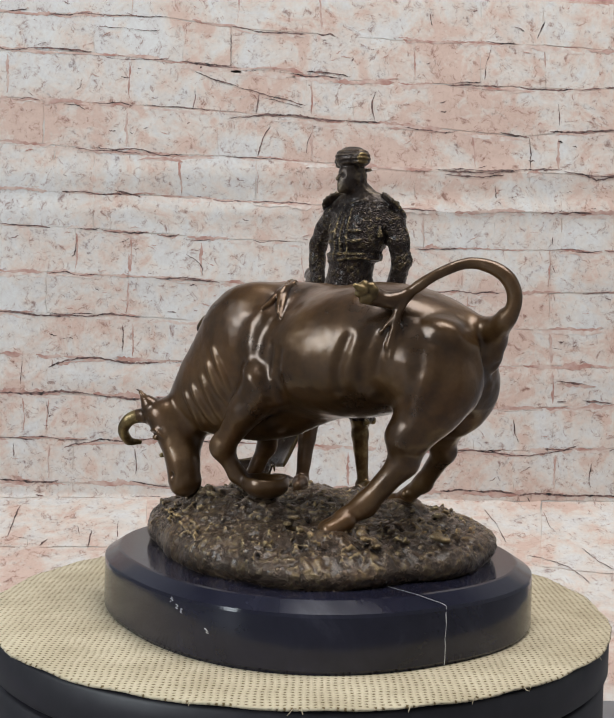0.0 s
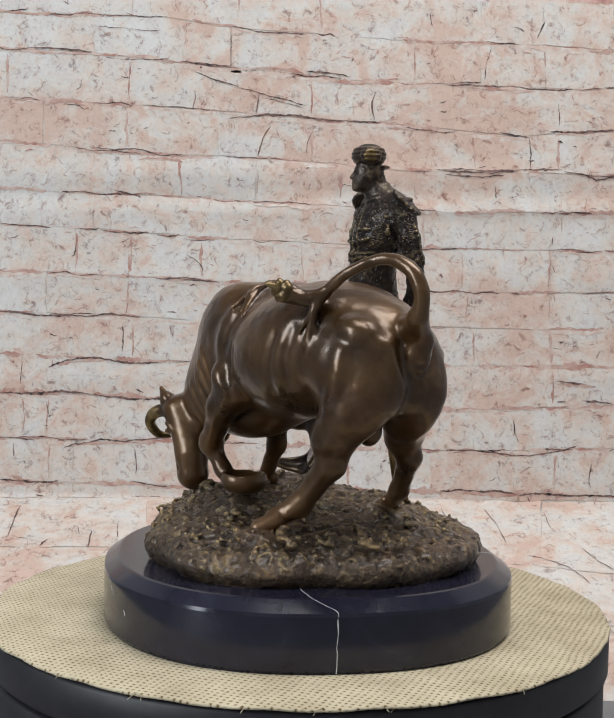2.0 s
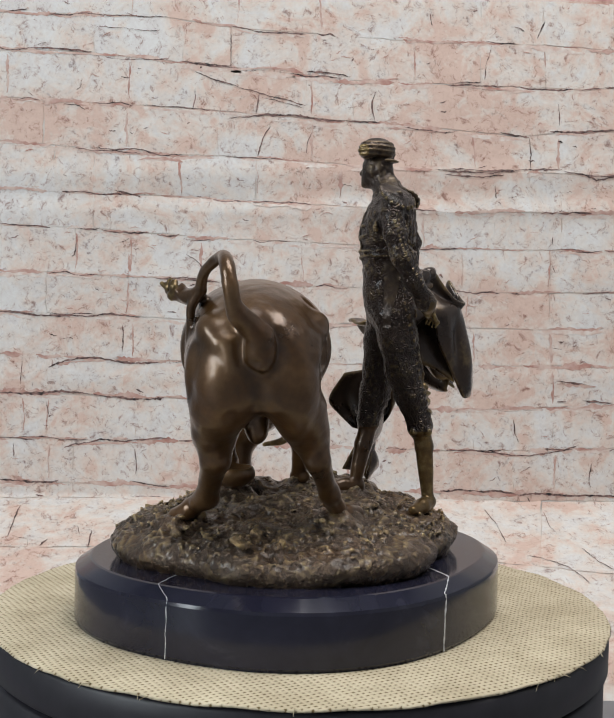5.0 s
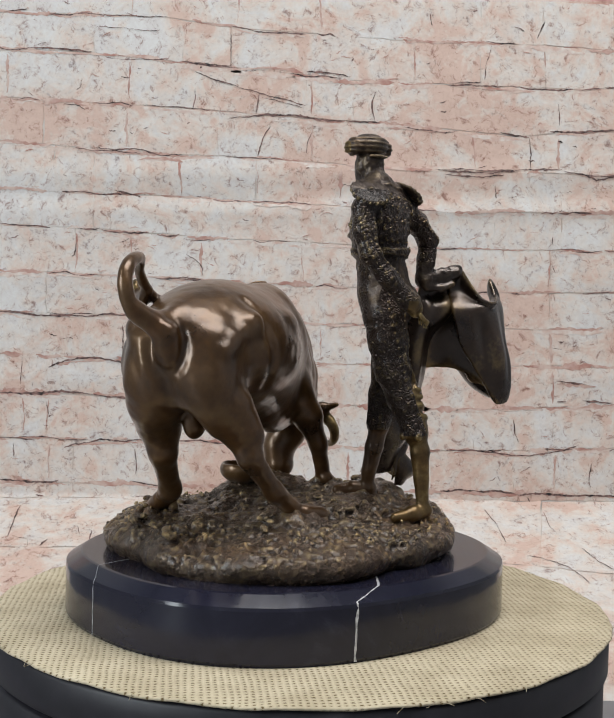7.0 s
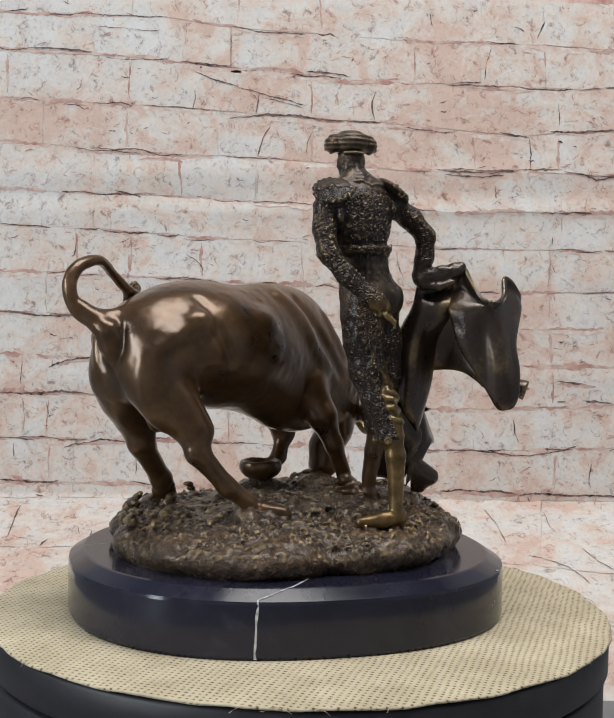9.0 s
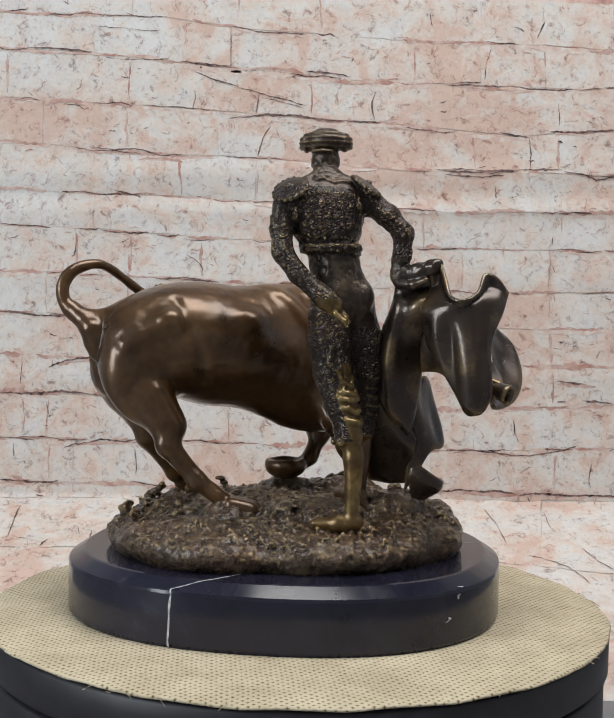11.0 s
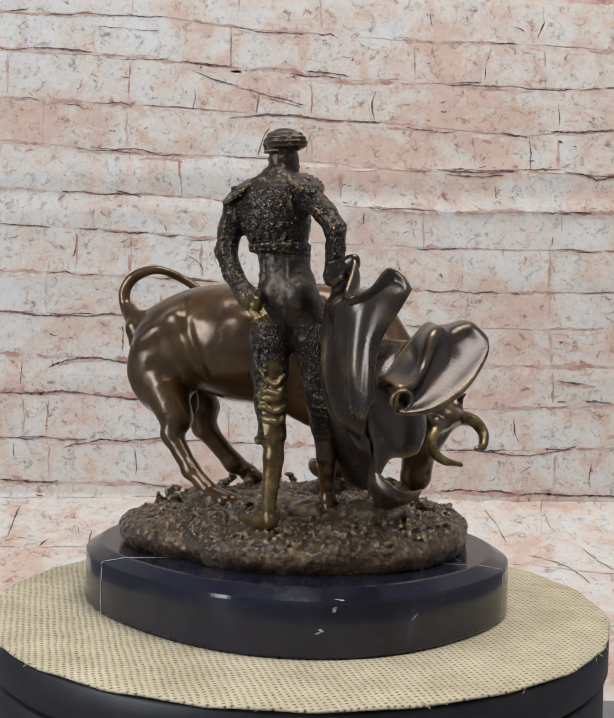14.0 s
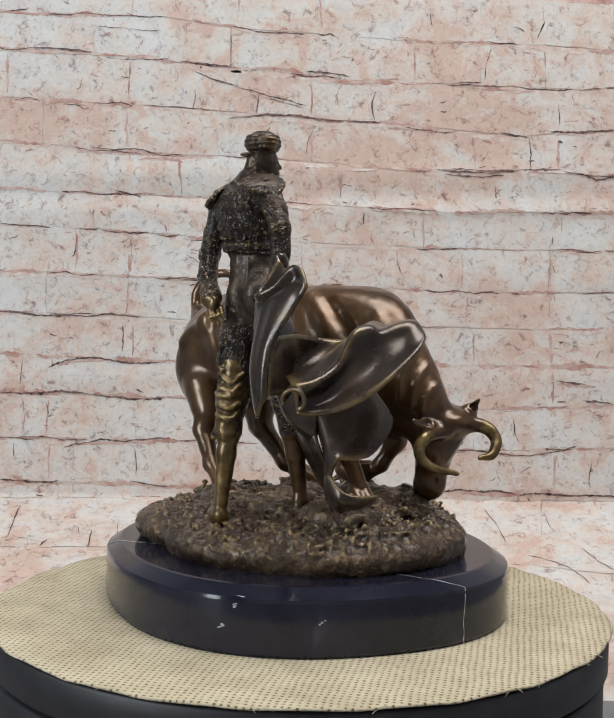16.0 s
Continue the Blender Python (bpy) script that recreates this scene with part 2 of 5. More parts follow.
    def welt(self, pts, r, k=0.003, out=0.0, cut=False, steps=4):
        """A ridge, or a groove, that lies on the skin."""
        q = [self.stick(p, out) for p in spline(pts, steps)]
        n = len(q)
        self.strand(q, [r * (0.45 + 0.55 * math.sin(math.pi * max(0.02, min(0.98, j / (n - 1))))) for j in range(n)], k, cut)

    def relief(self, lo, hi, amount, size, seed):
        sl, g = self.box(lo, hi)
        self.d[sl] += amount * lumps(0, self.d[sl].shape, self.h, size, seed)

    def skin(self):
        d, n, h = self.d, self.n, self.h
        ins = d < 0
        idx = np.full(n - 1, -1, dtype=np.int64)
        cnt = np.zeros(n - 1, dtype=np.int8)
        pos = [slice(0, -1), slice(1, None)]
        for i in range(8):
            cnt += ins[pos[i & 1], pos[(i >> 1) & 1], pos[(i >> 2) & 1]]
        cells = np.argwhere((cnt > 0) & (cnt < 8))
        idx[tuple(cells.T)] = np.arange(len(cells))
        acc, num = np.zeros((len(cells), 3)), np.zeros(len(cells))
        for ax in range(3):
            for o1 in (0, 1):
                for o2 in (0, 1):
                    o = np.zeros(3, int)
                    others = [i for i in range(3) if i != ax]
                    o[others[0]], o[others[1]] = o1, o2
                    p = cells + o
                    e = np.eye(3, dtype=int)[ax]
                    d0, d1 = d[tuple(p.T)], d[tuple((p + e).T)]
                    cross = (d0 < 0) != (d1 < 0)
                    t = np.where(cross, d0 / np.where(cross, d0 - d1, 1), 0)
                    acc += np.where(cross[:, None], p + t[:, None] * e, 0)
                    num += cross
        verts = self.lo + h * acc / num[:, None]
        faces = []
        for ax in range(3):
            a = [slice(None)] * 3
            b = [slice(None)] * 3
            a[ax], b[ax] = slice(0, -1), slice(1, None)
            e0, e1 = ins[tuple(a)], ins[tuple(b)]
            p = np.argwhere(e0 != e1)
            u, w = [(1, 2), (2, 0), (0, 1)][ax]
            p = p[(p[:, u] > 0) & (p[:, w] > 0) & (p[:, u] < n[u] - 1) & (p[:, w] < n[w] - 1)]
            eu, ew = np.eye(3, dtype=int)[u], np.eye(3, dtype=int)[w]
            q = np.stack([idx[tuple(x.T)] for x in (p - eu - ew, p - ew, p, p - eu)], 1)
            flip = ~e0[tuple(p.T)]
            q[flip] = q[flip][:, ::-1]
            faces.append(q)
        f = np.concatenate(faces)
        return verts, f[(f >= 0).all(1)]


def spline(pts, steps=6):
    p = np.array(pts, float)
    p = np.vstack([2 * p[0] - p[1], p, 2 * p[-1] - p[-2]])
    out = []
    for i in range(1, len(p) - 2):
        for j in range(steps):
            t = j / steps
            a, b, c, d = p[i - 1:i + 3]
            out.append(0.5 * (2 * b + (c - a) * t + (2 * a - 5 * b + 4 * c - d) * t * t + (3 * b - a - 3 * c + d) * t ** 3))
    out.append(p[-2])
    return np.array(out)


def lumps(shape_lo, n, h, size, seed):
    """Soft random relief on a grid, between -1 and 1."""
    rng = np.random.RandomState(seed)
    m = np.ceil(np.array(n) * h / size).astype(int) + 3
    lat = rng.uniform(-1, 1, m).astype(np.float32)
    out = lat
    for ax in range(3):
        x = np.arange(n[ax]) * h / size
        i = x.astype(int)
        t = x - i
        t = (t * t * (3 - 2 * t)).astype(np.float32)
        sh = [1, 1, 1]
        sh[ax] = -1
        out = np.take(out, i, ax) * (1 - t.reshape(sh)) + np.take(out, i + 1, ax) * t.reshape(sh)
    return out


# ---- bronze group ----
def bull_clay():
    c = Clay((-0.135, -0.140, 0.060), (0.130, 0.045, 0.240), 0.0011)
    F = (-0.89, 0.45, 0)
    # body
    c.ball((0.0842, -0.0845, 0.1686), (0.0258, 0.0321, 0.0290), 0.012, (-0.816, 0.577, -0.043))
    c.ball((0.0336, -0.0595, 0.1738), (0.0729, 0.0467, 0.0416), 0.014, (-0.890, 0.431, -0.151))
    c.ball((-0.0207, -0.0262, 0.1642), (0.0682, 0.0249, 0.0487), 0.014, (-0.869, 0.303, -0.392))
    c.ball((-0.0370, -0.0336, 0.1806), (0.0360, 0.0186, 0.0344), 0.014, (-0.857, 0.485, -0.173))
    c.ball((-0.0591, -0.0105, 0.1482), (0.0475, 0.0191, 0.0251), 0.014, (-0.712, 0.367, -0.599))
    # head
    c.chain([(-0.0960, -0.0045, 0.1249), (-0.0830, -0.0120, 0.0970), (-0.0815, -0.0120, 0.0834)], [0.0125, 0.0102, 0.0112], 0.006)
    c.ball((-0.083, -0.002, 0.112), (0.012, 0.012, 0.016), 0.008, F)
    # thighs and hind legs
    c.ball((0.0718, -0.1005, 0.1588), (0.0235, 0.0170, 0.0300), 0.010, (-0.876, 0.442, 0.193))
    c.ball((0.0915, -0.0640, 0.1548), (0.0240, 0.0110, 0.0315), 0.010, (-0.936, 0.343, 0.076))
    c.chain([(0.0690, -0.1030, 0.1402), (0.0570, -0.0985, 0.1240), (0.0565, -0.0970, 0.1100), (0.0345, -0.0920, 0.0830), (0.0205, -0.0960, 0.0746)],
            [0.0145, 0.0106, 0.0082, 0.0064, 0.0062], 0.006)
    c.chain([(0.0894, -0.0583, 0.1402), (0.0827, -0.0470, 0.1212), (0.0868, -0.0452, 0.1100), (0.0755, -0.0290, 0.0874), (0.0612, -0.0130, 0.0715)],
            [0.0140, 0.0094, 0.0072, 0.0056, 0.0060], 0.005)
    c.chain([(0.080, -0.100, 0.152), (0.062, -0.100, 0.128)], [0.0165, 0.0105], 0.012)
    c.chain([(0.097, -0.072, 0.152), (0.087, -0.053, 0.128)], [0.0150, 0.0095], 0.012)
    # hooves
    for p, q in (((0.0225, -0.0955, 0.0740), (0.0125, -0.0990, 0.0690)), ((0.0610, -0.0110, 0.0725), (0.055, 0.000, 0.0700))):
        n = Vector((q[1] - p[1], p[0] - q[0], 0)).normalized() * 0.0030
        for sg in (-1, 1):
            o = np.array((n.x, n.y, 0)) * sg
            c.cone(np.array(p) + o, np.array(q) + o, 0.0056, 0.0056, 0.0012)
    for p in ((0.0300, -0.0985, 0.0785), (0.0290, -0.0870, 0.0790), (0.0690, -0.0190, 0.0790), (0.0640, -0.0245, 0.0790)):
        c.ball(p, (0.0028, 0.0024, 0.0028), 0.0015, F)
    # fore legs
    c.chain([(-0.0263, -0.0524, 0.1499), (-0.0399, -0.0480, 0.1343), (-0.0554, -0.0350, 0.1090), (-0.0457, -0.0359, 0.0918), (-0.0349, -0.0400, 0.0839)],
            [0.0183, 0.0105, 0.0068, 0.0048, 0.0052], 0.005)
    c.ball((-0.0550, -0.0355, 0.110), (0.0070, 0.0065, 0.0085), 0.004, F)
    c.ball((-0.0265, -0.0430, 0.0872), (0.0152, 0.0152, 0.0100), 0.002)
    c.ball((-0.0265, -0.0430, 0.0985), (0.0152, 0.0152, 0.0125), 0.0008, cut=True)
    c.chain([(-0.0251, -0.0102, 0.1473), (-0.0254, 0.0023, 0.1252), (-0.0280, 0.0107, 0.1049), (-0.0380, 0.0155, 0.0840)],
            [0.0154, 0.0098, 0.0060, 0.0055], 0.005)
    for sg in (-1, 1):
        c.cone((-0.038 + sg * 0.0028, 0.0165 + sg * 0.001, 0.0800), (-0.0415 + sg * 0.003, 0.0215 + sg * 0.001, 0.0765), 0.0052, 0.0040, 0.0015)
    # muscles, bones and folds, left flank then right
    c.welt([(0.068, -0.111, 0.191), (0.076, -0.115, 0.187), (0.090, -0.115, 0.181), (0.096, -0.112, 0.178), (0.101, -0.110, 0.166)], 0.0038, 0.006, -0.0018)
    c.ball(c.stick((0.077, -0.112, 0.191), -0.004), (0.010, 0.008, 0.007), 0.008, F)
    c.ball(c.stick((0.056, -0.112, 0.165), -0.007), (0.013, 0.010, 0.016), 0.010, F)
    c.welt([(0.044, -0.109, 0.186), (0.038, -0.109, 0.172), (0.036, -0.105, 0.158), (0.041, -0.097, 0.147)], 0.0030, 0.007, 0.0020, True)
    c.welt([(-0.030, -0.054, 0.194), (-0.036, -0.056, 0.183), (-0.038, -0.058, 0.168), (-0.037, -0.064, 0.155)], 0.0036, 0.009, -0.0026)
    c.welt([(-0.024, -0.070, 0.176), (-0.027, -0.070, 0.160), (-0.024, -0.068, 0.142)], 0.0016, 0.006, 0.0008, True)
    for w in ([(-0.081, -0.022, 0.142), (-0.075, -0.024, 0.130), (-0.069, -0.017, 0.118)],
              [(-0.076, -0.026, 0.147), (-0.069, -0.028, 0.134), (-0.062, -0.027, 0.123)],
              [(-0.070, -0.032, 0.154), (-0.062, -0.033, 0.137), (-0.056, -0.032, 0.126)],
              [(-0.066, -0.036, 0.163), (-0.060, -0.037, 0.150), (-0.053, -0.038, 0.138)],
              [(-0.062, -0.039, 0.172), (-0.057, -0.042, 0.160), (-0.051, -0.041, 0.147)],
              [(-0.081, 0.001, 0.166), (-0.074, 0.011, 0.154), (-0.071, 0.014, 0.139)],
              [(-0.088, 0.001, 0.154), (-0.080, 0.014, 0.143), (-0.078, 0.014, 0.130)],
              [(-0.072, 0.004, 0.172), (-0.064, 0.012, 0.158), (-0.062, 0.014, 0.142)]):
        c.welt(w, 0.0019, 0.0025, -0.0004)
    c.welt([(0.108, -0.062, 0.173), (0.096, -0.053, 0.183), (0.085, -0.044, 0.191)], 0.0040, 0.007, -0.0018)
    c.ball(c.stick((0.085, -0.044, 0.190), -0.004), (0.009, 0.007, 0.007), 0.008, F)
    c.welt([(0.078, -0.049, 0.204), (0.079, -0.037, 0.188), (0.074, -0.030, 0.169), (0.066, -0.034, 0.150)], 0.0020, 0.006, 0.0012, True)
    c.welt([(0.005, -0.021, 0.208), (-0.005, -0.010, 0.194), (-0.016, -0.002, 0.176), (-0.032, 0.004, 0.159)], 0.0038, 0.009, -0.0029)
    c.welt([(-0.010, -0.014, 0.205), (-0.023, -0.003, 0.188), (-0.037, 0.004, 0.169), (-0.049, 0.009, 0.152)], 0.0030, 0.006, 0.0014, True)
    c.ball(c.stick((0.040, -0.020, 0.192), -0.006), (0.012, 0.008, 0.007), 0.008, F)
    # more folds of the hide, left then right
    for w, r in (([(0.036, -0.104, 0.186), (0.030, -0.103, 0.170), (0.030, -0.098, 0.156)], 0.0014),
                 ([(0.024, -0.100, 0.182), (0.018, -0.098, 0.166), (0.018, -0.092, 0.152)], 0.0009),
                 ([(-0.014, -0.074, 0.172), (-0.018, -0.072, 0.156), (-0.017, -0.068, 0.143)], 0.0010)):
        c.welt(w, r, 0.0060, 0.0008, True)
    for w in ([(-0.046, 0.000, 0.196), (-0.052, 0.006, 0.180), (-0.060, 0.010, 0.168)], [(0.070, -0.119, 0.176), (0.068, -0.118, 0.160), (0.062, -0.114, 0.146)]):
        c.welt(w, 0.0030, 0.007, -0.0016)
    # rear: a hollow under the tail with a soft rim
    rg, bk = np.array((0.45, 0.89, 0.0)), np.array((0.89, -0.45, 0.0))
    vent = c.stick((0.1095, -0.0967, 0.170))
    for sg in (-1, 1):
        c.welt([vent + rg * 0.0095 * sg + (0, 0, 0.016), vent + rg * 0.0105 * sg + (0, 0, 0.004), vent + rg * 0.0060 * sg + (0, 0, -0.008)], 0.0024, 0.006, 0.0010, True)
    c.ball(vent - bk * 0.0015, (0.0050, 0.0068, 0.0072), 0.004, F)
    c.ball(vent + bk * 0.0025, (0.0030, 0.0026, 0.0020), 0.002, F, cut=True)
    c.chain([(0.1115, -0.1120, 0.1960), vent + bk * 0.001 + (0, 0, 0.013), vent - bk * 0.002 + (0, 0, 0.006)], [0.0052, 0.0066, 0.0080], 0.004)
    c.welt([(0.106, -0.099, 0.168), (0.104, -0.095, 0.156), (0.100, -0.092, 0.144)], 0.0028, 0.007, 0.0018, True)
    c.ball((0.072, -0.078, 0.130), (0.009, 0.007, 0.011), 0.004, F)
    # face
    c.ball(c.stick((-0.101, -0.013, 0.112)), (0.0032, 0.0032, 0.0025), 0.0012, F)
    c.welt([(-0.105, -0.008, 0.116), (-0.101, -0.015, 0.117), (-0.095, -0.017, 0.113)], 0.0016, 0.002)
    c.ball(c.stick((-0.089, -0.020, 0.088)), (0.0018, 0.0018, 0.0026), 0.001, F, cut=True)
    c.ball(c.stick((-0.088, 0.000, 0.086)), (0.0018, 0.0018, 0.0026), 0.001, F, cut=True)
    c.ball((-0.0985, 0.0020, 0.1270), (0.010, 0.014, 0.007), 0.006, F)
    # horns, ears
    c.tube([(-0.104, -0.001, 0.126), (-0.118, -0.001, 0.124), (-0.1255, 0.002, 0.116), (-0.123, 0.009, 0.107), (-0.116, 0.0145, 0.1055)],
           [0.0052, 0.0044, 0.0038, 0.0032, 0.0020])
    c.tube([(-0.092, 0.011, 0.122), (-0.082, 0.023, 0.119), (-0.078, 0.029, 0.109), (-0.086, 0.029, 0.100), (-0.102, 0.022, 0.0955)],
           [0.0052, 0.0044, 0.0038, 0.0032, 0.0020])
    for p, q in (((-0.101, -0.007, 0.128), (-0.1135, -0.003, 0.141)), ((-0.087, 0.010, 0.124), (-0.074, 0.030, 0.129))):
        c.chain([p, (np.array(p) + q) / 2 + (0, 0, -0.001), q], [0.0036, 0.0046, 0.0016], 0.003)
        c.cone((np.array(p) + q) / 2 + (-0.003, 0.002, 0.002), np.array(q) + (-0.002, 0.001, 0), 0.0030, 0.0010, 0.001, True)
    # tail
    c.tube([(0.088, -0.084, 0.191), (0.103, -0.100, 0.190), (0.1130, -0.1140, 0.1965), (0.1150, -0.1185, 0.210), (0.107, -0.1170, 0.2220),
            (0.090, -0.1115, 0.2268), (0.070, -0.112, 0.2190), (0.056, -0.108, 0.209), (0.047, -0.103, 0.204)],
           [0.0100, 0.0064, 0.0049, 0.0045, 0.0042, 0.0036, 0.0032, 0.0035, 0.0030])
    # tail hair, bound and standing off sideways, and a tuft on the flank
    for i in range(11):
        e = (0.0335 + 0.0035 * math.sin(i * 2.1), -0.1135 + 0.0030 * math.cos(i * 1.7), 0.2075 + 0.0040 * math.sin(i * 2.9))
        c.tube([(0.056, -0.108, 0.2085), (0.046, -0.1075 - 0.0004 * i, 0.2045 + 0.0020 * math.sin(i * 1.3)), e], [0.0030, 0.0030, 0.0016], 0.0012, 4)
    for e in ((0.048, -0.110, 0.186), (0.044, -0.111, 0.178), (0.051, -0.111, 0.182), (0.040, -0.109, 0.186), (0.046, -0.111, 0.172)):
        c.tube([(0.055, -0.108, 0.2080), (0.050, -0.111, 0.198), e], [0.0024, 0.0022, 0.0012], 0.0015, 4)
    # ribbons at the withers
    for w in ([(-0.014, -0.030, 0.217), (-0.017, -0.044, 0.213), (-0.024, -0.054, 0.204), (-0.030, -0.056, 0.198)],
              [(-0.013, -0.034, 0.216), (-0.017, -0.055, 0.204), (-0.019, -0.065, 0.193)],
              [(-0.010, -0.030, 0.217), (-0.016, -0.047, 0.209), (-0.019, -0.063, 0.196)]):
        c.welt(w, 0.0017, 0.0008, 0.0009)
    # hand-worked unevenness of the cast
    c.relief((-0.135, -0.14, 0.06), (0.13, 0.045, 0.24), 0.00035, 0.016, 40)
    c.relief((-0.135, -0.14, 0.06), (0.13, 0.045, 0.24), 0.00022, 0.005, 41)
    return c.skin()


def rosette_clay():
    c = Clay((0.018, -0.132, 0.192), (0.050, -0.098, 0.228), 0.0008)
    for i in range(11):
        a = i * 2.4
        c.ball((0.0315 + 0.0042 * math.cos(a), -0.1155 + 0.0026 * math.sin(a * 1.3), 0.2090 + 0.0042 * math.sin(a)), (0.0032, 0.0024, 0.0024), 0.001, (math.cos(a), 0.4, math.sin(a)))
    c.chain([(0.030, -0.117, 0.210), (0.0245, -0.1190, 0.2125)], [0.0024, 0.0014], 0.001)
    return c.skin()


def matador_clay():
    c = Clay((-0.02, 0.0, 0.058), (0.085, 0.112, 0.325), 0.0009)
    T = (-0.644, -0.765, 0)
    fr, sd = np.array((-0.644, -0.765, 0.0)), np.array((0.765, -0.644, 0.0))
    hf, hs = np.array((-0.886, -0.463, 0)), np.array((0.463, -0.886, 0))
    H = tuple(hf)
    hc = np.array((0.0264, 0.0324, 0.2925))
    # head
    c.ball(hc, (0.0095, 0.0078, 0.0115), 0.003, H)
    c.ball(hc - hf * 0.0022 + (0, 0, 0.0008), (0.0096, 0.0090, 0.0090), 0.002, H)
    c.ball(hc + hf * 0.0035 + (0, 0, -0.0060), (0.0060, 0.0054, 0.0062), 0.003, H)
    c.chain([hc + hf * 0.0085 + (0, 0, 0.001), hc + hf * 0.0110 + (0, 0, -0.0022)], [0.0011, 0.0013], 0.0012)
    c.chain([hc + hf * 0.0088 + (0, 0, -0.0052), hc + hf * 0.0092 + (0, 0, -0.0060)], [0.0015, 0.0015], 0.0012)
    c.ball(hc + hf * 0.0078 + (0, 0, -0.0095), (0.0026, 0.0028, 0.0024), 0.002, H)
    for sg in (-1, 1):
        c.ball(hc + hf * 0.0088 + hs * 0.0034 * sg + (0, 0, 0.0004), (0.0016, 0.0020, 0.0013), 0.0012, H, cut=True)
        c.ball(hc - hf * 0.0010 + hs * 0.0080 * sg + (0, 0, -0.0010), (0.0018, 0.0010, 0.0030), 0.001, H)
    c.chain([(0.0350, 0.0385, 0.272), (0.0285, 0.0342, 0.286)], [0.0076, 0.0058], 0.003)
    # hat with rounded ends and ribbed rows of knots
    hat = np.array((0.0273, 0.0327, 0.3045))
    c.ball(hat, (0.0118, 0.0125, 0.0070), 0.002, H)
    c.ball(hat + (0, 0, 0.0030), (0.0108, 0.0122, 0.0052), 0.003, H)
    for sg in (-1, 1):
        c.ball(hat + hs * 0.0120 * sg + (0, 0, -0.0004), (0.0072, 0.0044, 0.0060), 0.002, H)
        c.ball(hat + hs * 0.0158 * sg + hf * 0.001 + (0, 0, -0.001), (0.0044, 0.0012, 0.0044), 0.001, H)
    c.ball(hat - hf * 0.0105 + (0, 0, -0.0068), (0.0040, 0.0075, 0.0012), 0.001, H)
    sl, g = c.box(hat - 0.022, hat + 0.022)
    c.d[sl] += np.where(g[2] > hat[2] - 0.006, 0.00042 * np.sin(g[2] * 2 * math.pi / 0.0029), 0) + 0 * g[0] + 0 * g[1]
    # torso and short jacket
    c.ball((0.0342, 0.0385, 0.2580), (0.0150, 0.0225, 0.0195), 0.006, T)
    c.cone((0.0525, 0.0275, 0.2640), (0.0195, 0.0560, 0.2675), 0.0076, 0.0076, 0.006)
    for e in ((0.0520, 0.0285, 0.2725), (0.0205, 0.0550, 0.2755)):
        c.cone((0.0340, 0.0378, 0.2805), e, 0.0070, 0.0050, 0.006)
    c.ball((0.0372, 0.0418, 0.2610), (0.0125, 0.0220, 0.0160), 0.008, T)
    c.ball((0.0318, 0.0398, 0.2480), (0.0178, 0.0206, 0.0150), 0.006, T)
    c.ball((0.0307, 0.0415, 0.2372), (0.0188, 0.0200, 0.0060), 0.002, T)
    c.chain([(0.0290, 0.0415, 0.2350), (0.0262, 0.0440, 0.2150)], [0.0160, 0.0164], 0.002)
    c.ball((0.0260, 0.0465, 0.2045), (0.0160, 0.0182, 0.0185), 0.008, T)
    for sg in (-1, 1):
        c.ball(np.array((0.0280, 0.0512, 0.2065)) + sd * 0.0082 * sg, (0.0128, 0.0106, 0.0122), 0.0025, T)
    # legs
    c.chain([(0.0345, 0.0445, 0.1936), (0.0368, 0.0462, 0.1800), (0.0377, 0.0497, 0.1602), (0.0382, 0.0570, 0.1420), (0.0385, 0.0635, 0.1260)],
            [0.0136, 0.0120, 0.0106, 0.0094, 0.0084], 0.006)
    c.chain([(0.0386, 0.0638, 0.1260), (0.0387, 0.0648, 0.1215)], [0.0086, 0.0089], 0.001)
    c.chain([(0.0380, 0.0665, 0.1197), (0.0384, 0.0688, 0.1080), (0.0413, 0.0705, 0.0745)], [0.0064, 0.0062, 0.0042], 0.002)
    c.chain([(0.0405, 0.0725, 0.0700), (0.0455, 0.0630, 0.0685), (0.0526, 0.0505, 0.0676)], [0.0050, 0.0052, 0.0030], 0.002)
    c.chain([(0.0150, 0.0505, 0.1960), (0.0105, 0.0522, 0.1780), (0.0068, 0.0530, 0.1605), (0.0040, 0.0508, 0.1420), (0.0015, 0.0478, 0.1235)],
            [0.0128, 0.0120, 0.0106, 0.0094, 0.0084], 0.006)
    c.chain([(0.0019, 0.0479, 0.1195), (-0.0008, 0.0455, 0.1060), (-0.0036, 0.0410, 0.0796)], [0.0064, 0.0061, 0.0044], 0.002)
    c.chain([(-0.0036, 0.0430, 0.0770), (-0.0050, 0.0335, 0.0768), (-0.0069, 0.0212, 0.0762)], [0.0052, 0.0054, 0.0032], 0.002)
    c.chain([(-0.0036, 0.0450, 0.0700), (-0.0060, 0.0240, 0.0700)], [0.0052, 0.0052], 0.002)
    # knots below the knees
    for p in ((0.0475, 0.0655, 0.1185), (0.042, 0.0565, 0.1185), (-0.006, 0.049, 0.1165)):
        c.ball(p, (0.0026, 0.0026, 0.0030), 0.001)
    # arms and hands
    c.chain([(0.0572, 0.0250, 0.2620), (0.0600, 0.0255, 0.2480), (0.0625, 0.0290, 0.2335), (0.0605, 0.0400, 0.2200), (0.0555, 0.0525, 0.2085)], [0.0076, 0.0071, 0.0064, 0.0058, 0.0055], 0.003)
    c.cone((0.0555, 0.0525, 0.2085), (0.0535, 0.0565, 0.2050), 0.0066, 0.0070, 0.001)
    c.ball((0.0502, 0.0612, 0.2005), (0.0050, 0.0036, 0.0062), 0.002, (-0.4, 0.8, -0.5))
